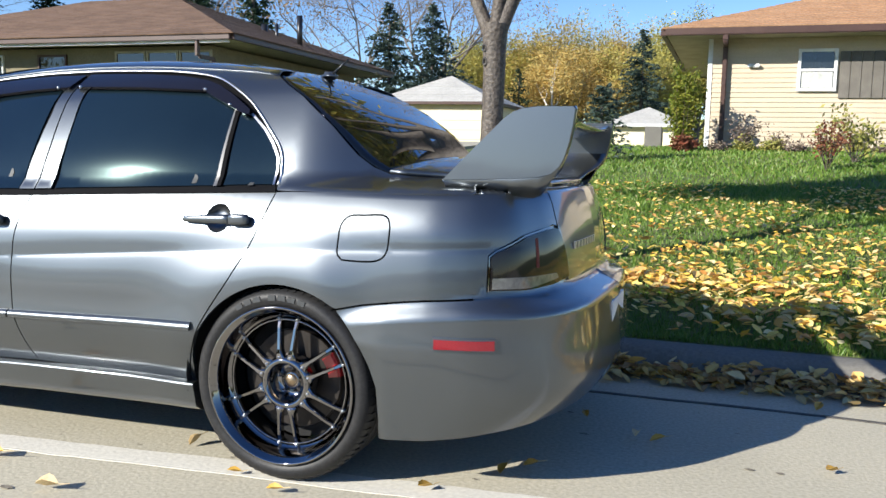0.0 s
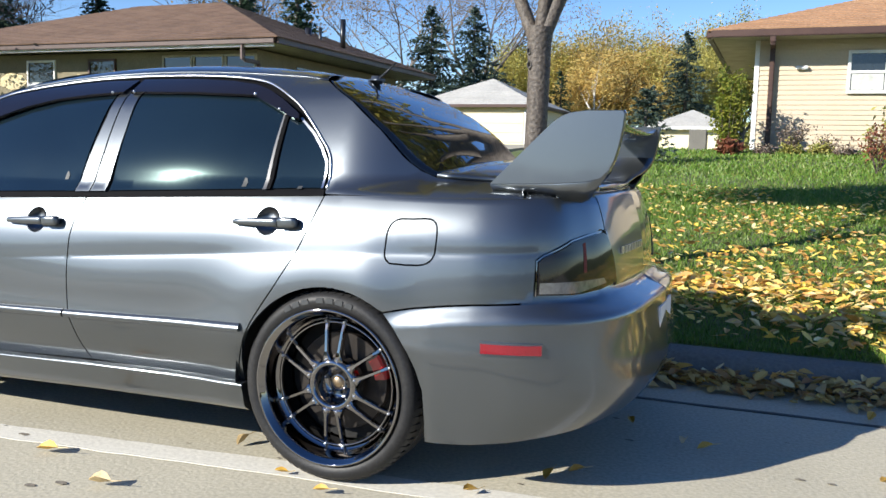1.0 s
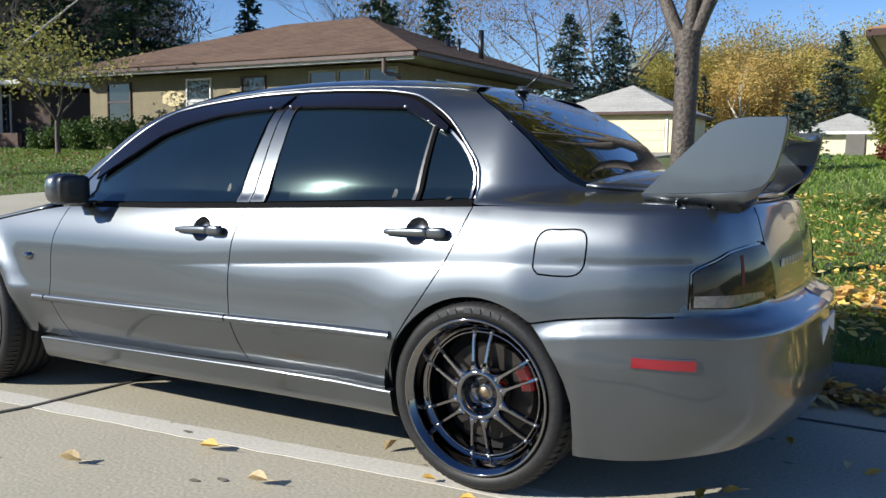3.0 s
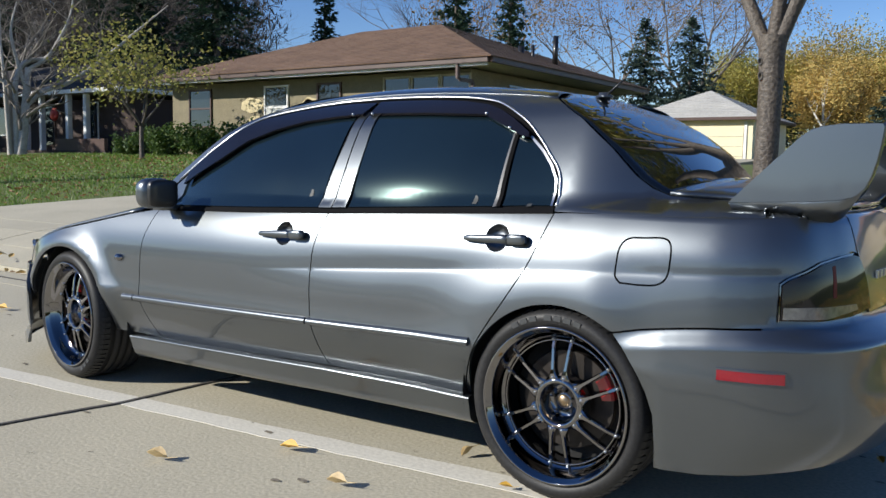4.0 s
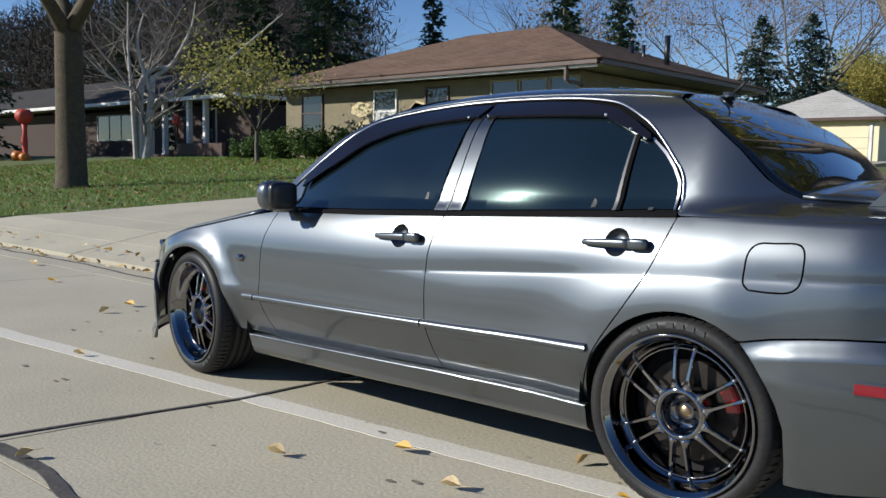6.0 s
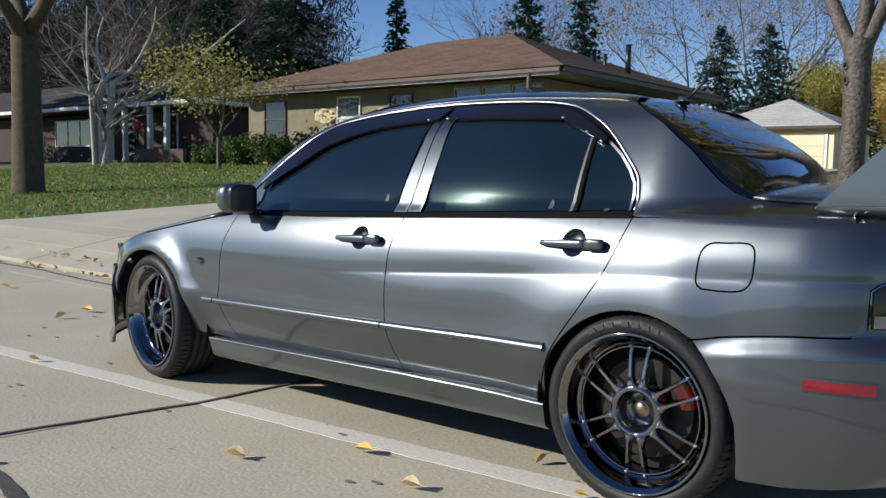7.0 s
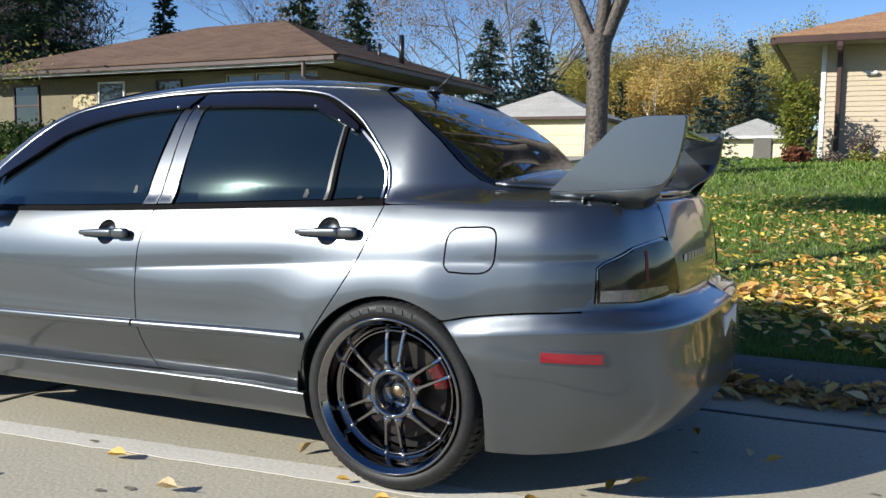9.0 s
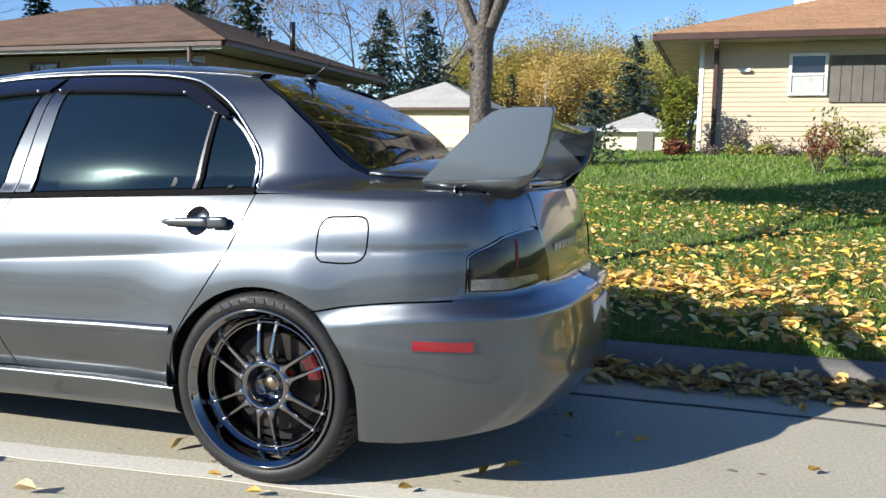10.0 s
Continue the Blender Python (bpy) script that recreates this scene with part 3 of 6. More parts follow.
    panel("divider_seal", [(-0.263, 0.904), (-0.25, 0.905), (-0.243, 1.155), (-0.256, 1.16)], BLACK_RUBBER, car, inset=0.001, right=right, gap=0.0)
    panel("window_edge_strip", [(-0.074, 0.913), (-0.067, 0.914), (-0.069, 0.959), (-0.074, 0.998), (-0.1, 1.044), (-0.139, 1.09), (-0.196, 1.137), (-0.2, 1.132), (-0.145, 1.084), (-0.107, 1.039), (-0.081, 0.995), (-0.076, 0.959)], BRIGHT, car, "polished window edge strip", inset=0.002, right=right, gap=0.0)
    panel("window_visor", [(-1.85, 0.935), (-1.804, 0.958), (-1.642, 1.04), (-1.509, 1.119), (-1.371, 1.165), (-1.238, 1.196), (-1.099, 1.212), (-0.95, 1.222), (-0.935, 1.272), *[(a, b - 0.012) for a, b in DRIP[1:8][::-1]]], SMOKE, car, "smoked acrylic window visor", inset=-0.016, right=right, deep=0.01)
    panel("window_visor", [(-0.918, 1.222), (-0.639, 1.219), (-0.385, 1.209), (-0.27, 1.155), (-0.216, 1.13), (-0.197, 1.133), (-0.2, 1.15), *[(a - 0.006, b - 0.012) for a, b in DRIP[8:15][::-1]], (-0.92, 1.274)], SMOKE, car, "smoked acrylic window visor", inset=-0.016, right=right, deep=0.01)
    drip = smooth_line(DRIP, 4)
    pts = [shell(u, z, -0.003) for u, z in drip[1:-1]]
    v, f = tube_mesh([(p.x, p.y if not right else 2 * MID - p.y, p.z) for p in pts], [0.0046] * len(pts), 10)
    raw("drip_strip", v, f, BRIGHT, car, "bright half-round window drip strip", smooth=True)
    for u, z in ((-1.0, 1.222), (-0.9, 1.224), (-0.385, 1.214), (-0.275, 1.163)):
        p = shell(u, z, -0.017)
        v, f = lathe([(0.0055, 0.002), (0.005, -0.002), (0.003, -0.004), (0.0003, -0.0045)], 10)
        raw("visor_clip", [(p.x + q[0], p.y + q[1] if not right else 2 * MID - p.y - q[1], p.z + q[2]) for q in v], f, BRIGHT, car, "bright visor clip", smooth=True)
    # sill skirt and door mouldings
    sill_top = [(u, float(np.interp(u, (-2.118, -1.5, -0.94, -0.31), (0.256, 0.272, 0.284, 0.281)))) for u in np.linspace(-2.118, -0.31, 46)]
    strip("sill_skirt", sill_top, [(0.0, -0.004), (-0.0005, 0.028), (-0.0018, 0.036), (-0.0045, 0.0405), (-0.009, 0.043), (-0.016, 0.0445), (-0.03, 0.0465), (-0.055, 0.054), (-0.08, 0.06), (-0.096, 0.057), (-0.105, 0.045), (-0.106, 0.0)], PAINT, car, right=right)
    for a, b in ((-2.112, -2.036), (-2.029, -1.006), (-0.999, -0.298)):
        strip("side_moulding", [(u, MOULD_TOP(u)) for u in np.linspace(a, b, max(4, int((b - a) / 0.04)))], [(0.001, -0.002), (0.0, 0.004), (-0.003, 0.0085), (-0.008, 0.0122), (-0.014, 0.0142), (-0.021, 0.0138), (-0.0255, 0.011), (-0.0265, -0.002)], PAINT, car, "body moulding along the door", right=right)
    # rear bumper half
    c = on_y_rear(MID)
    panel("rear_bumper", [*[(u, SEAM(u)) for u in (0.19, 0.272, 0.378, 0.458, 0.636, 0.8, 1.02, 1.25)], (c, 0.626), (c, 0.3), (on_y_rear(0.5), 0.28), (on_x(0.795), 0.25), (on_x(0.72), 0.228), (0.58, 0.202), (0.45, 0.185), (0.322, 0.176), (0.325, 0.24), (0.32, 0.337), (0.298, 0.4), (0.274, 0.447), (0.232, 0.507)],
          PAINT, car, right=right, gap=0.0015, proud=bumper_out, rows_at=[lambda u, d=d: SEAM(u) - d for d in (0.008, 0.018, 0.03, 0.04, 0.05, 0.06, 0.07)])
    front_c = on_y_front(MID)
    panel("front_bumper", [(-2.862, 0.366), (-2.93, 0.514), (on_y_front(0.3), 0.5), (front_c, 0.5), (front_c, 0.12), (on_y_front(0.25), 0.11), (-2.99, 0.1), (-2.9, 0.12), (-2.862, 0.2), (-2.866, 0.28)], PAINT, car, right=right, proud=lambda u, z: 0.012 + 0.9 * 0.071 * (max(0.0, 0.46 - z) / 0.19) ** 1.35 - 0.04 * float(smooth01((-2.75 - u) / 0.2)) * (max(0.0, 0.46 - z) / 0.19) ** 1.35 + 0.03 * float(smooth01((0.2 - z) / 0.06)))
    panel("headlight", [(-2.936, 0.524), (-2.905, 0.604), (-3.05, 0.625), (on_y_front(0.35), 0.6), (on_y_front(0.42), 0.515)], LAMP_CLEAR, car, "clear headlight lens", right=right)
    # rear lamp: dark lens, clear strip, red inner band
    lamp = panel("tail_lamp", [(0.646, 0.632), (0.648, 0.728), (0.669, 0.743), (0.791, 0.783), (0.908, 0.798), (0.97, 0.803), (1.0, 0.797), (1.022, 0.76), (1.038, 0.72), (1.06, 0.645), (0.94, 0.63), (0.811, 0.626)], LAMP_SMOKE, car, "smoked tail lamp lens", inset=-0.006, right=right, deep=0.03)
    panel("reversing_strip", [(0.651, 0.636), (0.652, 0.671), (0.74, 0.671), (0.812, 0.669), (0.955, 0.668), (0.97, 0.648), (0.811, 0.631)], LAMP_CLEAR, lamp, "clear reversing lamp strip", inset=-0.0075, right=right, deep=0.01)
    panel("lamp_band", [(0.835, 0.69), (0.84, 0.775), (0.855, 0.778), (0.852, 0.69)], LAMP_RED, lamp, "red inner lamp band", inset=-0.0072, right=right, gap=0.0)
    panel("lamp_trim", [(0.64, 0.629), (0.642, 0.731), (0.666, 0.7475), (0.79, 0.7875), (0.908, 0.8025), (0.972, 0.807), (0.971, 0.8035), (0.908, 0.7985), (0.791, 0.7835), (0.669, 0.7445), (0.646, 0.7295), (0.644, 0.632)], CHROME, lamp, "thin dark chrome lamp edge", inset=-0.003, right=right, gap=0.0, deep=0.005)
    # boot lid rear face and corner over a closed tail panel
    panel("tail_panel", [(0.6, 0.6), (c, 0.605), (c, 0.93), (0.77, 0.915), (0.6, 0.8)], PAINT, car, right=right, inset=0.008, gap=0.0, deep=0.02)
    panel("boot_face", [(1.068, 0.63), (c, 0.642), (c, 0.925), (1.016, 0.92), (1.008, 0.831), (1.006, 0.81), (1.04, 0.733)], PAINT, car, right=right, gap=0.001)
    mk = panel("side_marker", [(0.493, 0.468), (0.493, 0.499), (0.655, 0.5), (0.655, 0.469)], RED_LENS, car, "red side marker reflector", inset=-0.033, right=right, gap=0.002, deep=0.02)
    panel("marker_frame", [(0.490, 0.4655), (0.490, 0.5015), (0.658, 0.5025), (0.658, 0.4665)], PAINT, mk, "grey marker frame", inset=-0.0285, right=right, gap=0.0)
    # handles: a dished cup behind a lever and its fixed end
    for (hx, hz), door in zip(HANDLES, (fd, rd)):
        v, f = lathe([(0.0425, 0.0005), (0.041, 0.004), (0.037, 0.012), (0.028, 0.022), (0.015, 0.027), (0.0005, 0.028)], 32)
        v = [shell(hx + p[0], hz + p[2], p[1]) for p in v]
        if right:
            v = [Vector((p[0], 2 * MID - p[1], p[2])) for p in v]
        raw("handle_cup", v, f, HANDLE_CUP, door, "shadowed handle recess", smooth=True)
        y0 = shell(hx, hz)[1] - 0.017
        lever = [(-0.118, 0.0015), (-0.117, 0.006), (-0.112, 0.009), (-0.09, 0.0105), (-0.05, 0.0125), (-0.01, 0.0145), (0.03, 0.015), (0.044, 0.0145), (0.047, 0.011), (0.0475, 0.0015)]
        end = [(0.049, 0.0015), (0.0495, 0.013), (0.053, 0.0165), (0.07, 0.017), (0.1, 0.0165), (0.108, 0.0145), (0.112, 0.01), (0.113, 0.0015)]
        for nm, prof, sq in (("handle", lever, 2.4), ("handle_end", end, 5.0)):
            vs, fs, k = [], [], 20
            for dx, r in prof:
                for i in range(k):
                    ang = 2 * math.pi * i / k
                    cs, sn = math.cos(ang), math.sin(ang)
                    q = r / (abs(cs) ** sq + abs(sn) ** sq) ** (1 / sq)
                    y = y0 + 0.85 * q * cs + 0.06 * (dx * dx)
                    vs.append((hx + dx, y if not right else 2 * MID - y, hz - 0.002 + 0.03 * dx + q * sn))
            fs = [(a * k + i, a * k + (i + 1) % k, (a + 1) * k + (i + 1) % k, (a + 1) * k + i) for a in range(len(prof) - 1) for i in range(k)]
            fs += [tuple(range(k))[::-1], tuple(range((len(prof) - 1) * k, len(prof) * k))]
            raw(nm, vs, [f[::-1] for f in fs] if right else fs, PAINT, door, smooth=True)
        box("handle_foot", hx + 0.07, hx + 0.1, min(y0, y0 + 0.03) if not right else 2 * MID - y0 - 0.03, y0 + 0.03 if not right else 2 * MID - y0, hz - 0.006, hz + 0.006, PAINT, door)
        box("handle_foot", hx - 0.11, hx - 0.095, y0 if not right else 2 * MID - y0 - 0.03, y0 + 0.03 if not right else 2 * MID - y0, hz - 0.006, hz + 0.004, BLACK_TRIM, door)
    v, f = lathe([(0.001, -0.02), (0.011, -0.018), (0.016, -0.008), (0.017, 0.004)], 20)
    y0 = shell(-2.137, 0.607)[1]
    v = [(-2.137 + p[0] * 1.4, (y0 + p[1]) if not right else 2 * MID - y0 - p[1], 0.607 + p[2]) for p in v]
    raw("side_repeater", v, f, BLACK_TRIM if right else CHROME, car, "small chrome side repeater lamp", smooth=True)
    # mirror: black back, grey leading edge, arm on the door
    def mirror_block(name, x0, x1, y0, y1, z0, z1, bev, material, parent, label="", slant=0.2):
        bm = bmesh.new()
        add_box(bm, x0, x1, y0, y1, z0, z1, bev)
        for q in bm.verts:
            q.co.x += (q.co.y + 0.1) * slant
            if right:
                q.co.y = 2 * MID - q.co.y
        if right:
            bmesh.ops.reverse_faces(bm, faces=bm.faces)
        return part(name, bm, material, parent, label, smooth=True)
    def mirror_blob(name, cx, cy, cz, ax, ay, az, e, material, parent, label=""):
        vs, fs, nu, nv = [], [], 28, 14
        for j in range(1, nv):
            la = math.pi * (j / nv - 0.5)
            for i in range(nu):
                lo = 2 * math.pi * i / nu
                d = (math.cos(la) * math.cos(lo), math.cos(la) * math.sin(lo), math.sin(la))
                k = sum(abs(q) ** e for q in d) ** (-1 / e)
                y = cy + ay * d[1] * k
                vs.append((cx + ax * d[0] * k + (y + 0.1) * 0.2, y if not right else 2 * MID - y, cz + az * d[2] * k))
        fs = [(j * nu + i, j * nu + (i + 1) % nu, (j + 1) * nu + (i + 1) % nu, (j + 1) * nu + i) for j in range(nv - 2) for i in range(nu)]
        fs += [tuple(range(nu))[::-1], tuple(range((nv - 2) * nu, (nv - 1) * nu))]
        return raw(name, vs, [f[::-1] for f in fs] if right else fs, material, parent, label, smooth=True)
    mir = mirror_blob("door_mirror", -1.762, -0.064, 0.9, 0.018, 0.06, 0.056, 5.0, BLACK_TRIM, car, "black door mirror with grey shell")
    mirror_blob("mirror_shell", -1.805, -0.07, 0.9, 0.042, 0.068, 0.062, 3.2, PAINT, mir, "grey painted mirror shell")
    mirror_block("mirror_arm", -1.87, -1.79, -0.04, 0.09, 0.828, 0.85, 0.008, PAINT, mir, "grey mirror arm", 0.0)
    panel("mirror_sail", [(-1.94, 0.852), (-1.865, 0.856), (-1.84, 0.99), (-1.925, 0.93)], PAINT, mir, inset=0.001, right=right, gap=0.0)

# stickers on the glass: plain pale marks
for sx in (-1.08, -0.35, -0.15):
    panel("sticker", [(sx - 0.008, 0.908), (sx + 0.008, 0.909), (sx + 0.011, 0.922), (sx + 0.006, 0.935), (sx - 0.002, 0.937), (sx - 0.006, 0.92)], PAPER, car, "small pale window sticker", inset=0.0062, gap=0.0, deep=0.001, step=0.02)


def skin(name, fn, nu, nv, material, label="", thick=0.012):
    """A surface from fn(a, b) over the unit square, with thickness."""
    verts = [fn(a, b) for a in np.linspace(0, 1, nu) for b in np.linspace(0, 1, nv)]
    faces = [(i * nv + j, (i + 1) * nv + j, (i + 1) * nv + j + 1, i * nv + j + 1) for i in range(nu - 1) for j in range(nv - 1)]
    n = (Vector(verts[nv]) - Vector(verts[0])).cross(Vector(verts[1]) - Vector(verts[0]))
    ob = raw(name, verts, faces if n.z < 0 else [f[::-1] for f in faces], material, car, label, smooth=True)
    m = ob.modifiers.new("thickness", "SOLIDIFY")
    m.thickness, m.offset = thick, -1
    return ob


def across(left, b, lift):
    """A place between a left edge point and its mirror, lifted in the middle."""
    x, y, z = left
    s = 2 * b - 1
    return (x, MID + s * (MID - y), z + lift * (1 - abs(s) ** 2.2))


def along(points, a):
    p = np.array(points, float)
    t = np.r_[0, np.cumsum(np.linalg.norm(np.diff(p, axis=0), axis=1))]
    return [float(np.interp(a * t[-1], t, p[:, k])) for k in range(p.shape[1])]


def edge_on_shell(line):
    return [tuple(shell(u, z)) for u, z in line]


ROOF_EDGE = edge_on_shell(ROOF_LINE)


def roof_fn(a, b):
    x, y, z = along(ROOF_EDGE, a)
    s = abs(2 * b - 1)
    p = (x, MID + (2 * b - 1) * (MID - y), z + (0.035 - 0.006 * a ** 3) * (1 - s ** 2) + 0.019 * (1 - s ** 10))
    bow = (1 - s ** 2) * (0.1 * a ** 4 - 0.07 * (1 - a) ** 4)
    return (p[0] - bow, p[1], p[2] - 0.012 * a ** 6 * (1 - s))


skin("roof", roof_fn, 30, 61, PAINT, thick=0.003)
GLASS_EDGE = edge_on_shell(GLASS_LINE)


def rear_glass_fn(a, b):
    x, y, z = along(GLASS_EDGE, a)
    s = abs(2 * b - 1)
    p = across((x, y + 0.015, z), b, 0.046 - 0.006 * a)
    return (p[0] - (1 - s ** 2) * 0.1 * (1 - a) + (1 - s ** 2) * 0.06 * a, p[1], p[2] - 0.004)


skin("rear_window", rear_glass_fn, 16, 25, REAR_TINT, "dark curved rear window", 0.006)
DECK_EDGE = edge_on_shell([(0.257, 0.953), (0.44, 0.944), (0.77, 0.931), (0.9, 0.926), (1.0, 0.922)])


def deck_fn(a, b):
    s = 2 * b - 1
    q = abs(s)
    front, back, side = Vector(DECK_EDGE[0]), Vector(DECK_EDGE[-1]), Vector(along(DECK_EDGE, a))
    f = Vector((front.x + (1 - q * q) * 0.065, MID - q * (MID - front.y), front.z + 0.045 * (1 - q ** 2.2)))
    r = shell(on_y_rear(MID - q * (MID - 0.372)), 0.9225)
    r = r.lerp(back, q ** 6)
    p = f.lerp(r, a) + (side - front.lerp(back, a)) * q ** 4
    return (p.x, p.y if s < 0 else 2 * MID - p.y, p.z + 0.012 * math.sin(math.pi * a) * (1 - q * q))


skin("boot_lid", deck_fn, 10, 25, PAINT)
HOOD_EDGE = edge_on_shell([(-2.06, 0.81), (-2.3, 0.763), (-2.6, 0.705), (-2.78, 0.652), (-2.9, 0.6), (-3.02, 0.56)])


def hood_fn(a, b):
    x, y, z = along(HOOD_EDGE, a)
    s = abs(2 * b - 1)
    p = across((x, y + 0.01, z), b, 0.075 - 0.03 * a)
    return (p[0] - (1 - s ** 2) * (0.12 + 0.14 * a), p[1], p[2] - (1 - s) * 0.05 * a)


skin("bonnet", hood_fn, 14, 21, PAINT)
SCREEN_EDGE = edge_on_shell(SCREEN_LINE)


def screen_fn(a, b):
    x, y, z = along(SCREEN_EDGE, a)
    s = abs(2 * b - 1)
    p = across((x, y + 0.01, z), b, 0.095 - 0.03 * a)
    return (p[0] - (1 - s ** 2) * (0.0 + 0.13 * a) + (1 - s ** 2) * 0.07 * (1 - a), p[1], p[2])


skin("windscreen", screen_fn, 12, 21, TINT, "dark windscreen glass", 0.006)
# dark shells that close the body
bm = bmesh.new()
add_box(bm, -3.2, 0.3, 0.28, 2 * MID - 0.28, 0.2, 0.62)
add_box(bm, 0.3, 0.74, 0.32, 2 * MID - 0.32, 0.34, 0.6)
add_box(bm, -2.08, -0.36, 0.1, 2 * MID - 0.1, 0.2, 0.8)
add_box(bm, -1.98, 0.2, 0.34, 2 * MID - 0.34, 0.6, 0.9)
part("underbody", bm, UNDER, car)
for xc in (0.0, -2.5):
    for right in (False, True):
        v, f = lathe([(0.36 if xc else 0.335, 0.03), (0.37 if xc else 0.345, 0.1), (0.37 if xc else 0.345, 0.3), (0.05, 0.32)], 40)
        v = [(p[0] + xc, p[1] if not right else 2 * MID - p[1], p[2] + 0.305) for p in v if True]
        raw("wheel_arch_liner", v, [k for k in f if min(v[i][2] for i in k) > 0.22], UNDER, car, smooth=True)

# wing on the boot: curved foot between two end plates, and a blade
SKEW = -0.058


def wing_x(x, y):
    return x + SKEW * (y - 0.19)


PLATE = [(0.452, 0.941), (0.5, 0.99), (0.57, 1.06), (0.64, 1.13), (0.665, 1.147), (0.69, 1.156), (0.74, 1.163), (0.842, 1.163), (0.847, 1.155), (0.842, 1.11), (0.833, 1.06), (0.822, 1.02), (0.808, 0.99), (0.785, 0.968), (0.745, 0.957), (0.66, 0.95), (0.55, 0.945)]
prof = [(0.675, 1.122), (0.72, 1.14), (0.78, 1.152), (0.835, 1.16), (0.842, 1.152), (0.8, 1.138), (0.74, 1.122), (0.69, 1.112)]
verts, faces = [], []
for k, y in enumerate(np.linspace(0.2, 1.49, 15)):
    s = abs(2 * k / 14 - 1)
    for x, z in prof:
        verts.append((wing_x(x - 0.01 * (1 - s ** 4), y), y, z - 0.03 * (1 - s ** 6)))
n = len(prof)
for k in range(14):
    faces += [(k * n + i, k * n + (i + 1) % n, (k + 1) * n + (i + 1) % n, (k + 1) * n + i) for i in range(n)]
wing = raw("boot_wing", verts, faces, PAINT, car, "tall grey boot wing", smooth=True)
# feet that curve up from the boot lid into the end plates
for right in (False, True):
    verts, nx_, ny_ = [], 12, 18
    for k in range(ny_):
        ph = math.pi / 2 * k / (ny_ - 1)
        y = 0.2 + 0.2 * (1 - math.sin(ph)) + 0.004
        z = 0.932 + 0.15 * (1 - math.cos(ph)) ** 0.9
        front = float(np.interp(z, (0.93, 0.99, 1.06, 1.13), (0.47, 0.515, 0.585, 0.655)))
        back = float(np.interp(z, (0.93, 0.957, 0.968, 0.99, 1.02, 1.06, 1.11), (0.74, 0.762, 0.78, 0.803, 0.817, 0.828, 0.838)))
        for i in range(nx_):
            x = front + (back - front) * i / (nx_ - 1)
            yy = 1.69 - y if right else y
            verts.append((wing_x(x, 1.31 if right else 0.19), yy, z))
    faces = [(k * nx_ + i, k * nx_ + i + 1, (k + 1) * nx_ + i + 1, (k + 1) * nx_ + i) for k in range(ny_ - 1) for i in range(nx_ - 1)]
    foot = raw("wing_foot", verts, faces[::1] if right else [f[::-1] for f in faces], PAINT, wing, "curved grey foot of the wing", smooth=True)
    solid = foot.modifiers.new("thickness", "SOLIDIFY")
    solid.thickness, solid.offset = 0.008, -1
for right in (False, True):
    prof = PLATE
    n = len(prof)
    place = lambda x, y, z: (wing_x(x, 1.31 if right else 0.19), y if not right else 1.69 - y, z)
    verts, faces = [], []
    for dy, sc in ((0.0, 0.978), (0.0015, 0.988), (0.006, 1.0), (0.024, 1.0), (0.03, 0.985)):
        for x, z in prof:
            verts.append(place(0.66 + (x - 0.66) * sc, 0.187 + dy + (z - 1.04) * 0.03, 1.05 + (z - 1.05) * sc))
    for k in range(4):
        faces += [(k * n + i, k * n + (i + 1) % n, (k + 1) * n + (i + 1) % n, (k + 1) * n + i) for i in range(n)]
    faces += [tuple(range(n))[::-1], tuple(range(4 * n, 5 * n))]
    plate = raw("wing_end_plate", verts, [f[::-1] for f in faces] if right else faces, PAINT, wing)
    # turned-in lower edge of the plate
    top = [(0.455, 0.9405), (0.55, 0.945), (0.66, 0.95), (0.745, 0.957), (0.785, 0.968), (0.808, 0.99), (0.82, 1.02)]
    low = [(0.457, 0.918), (0.55, 0.91), (0.66, 0.902), (0.725, 0.896), (0.752, 0.911), (0.785, 0.962), (0.81, 1.015)]
    verts = [place(x, 0.189 + (z - 1.04) * 0.03, z) for x, z in top] + [place(x, 0.222, z) for x, z in low]
    m = len(top)
    faces = [(i, i + 1, m + i + 1, m + i) for i in range(m - 1)]
    hem = raw("turned_edge", verts, faces if right else [f[::-1] for f in faces], PAINT, plate, smooth=True)
    solid = hem.modifiers.new("thickness", "SOLIDIFY")
    solid.thickness, solid.offset = 0.006, -1
# aerial
bm = bmesh.new()
add_box(bm, -0.275, -0.205, MID - 0.016, MID + 0.016, 1.295, 1.328, 0.012)
aer = part("aerial_base", bm, PAINT, car, smooth=True)
v, f = tube_mesh([(-0.228, MID, 1.318), (-0.16, MID, 1.376)], [0.006, 0.003], 8)
raw("aerial_mast", v, f, BLACK_TRIM, aer, "black aerial mast", smooth=True)
# boot lettering (unreadable) and number plate
for i in range(8):
    yy = 0.5 + 0.04 * i
    p = shell(on_y_rear(yy), 0.735, -0.004)
    box("badge_bar", p.x - 0.002, p.x + 0.004, yy, yy + 0.022, 0.725, 0.748, BRIGHT, car)
box("number_plate", 0.9, 0.91, MID - 0.15, MID + 0.15, 0.4, 0.53, WHITE, car, "plain pale number plate")


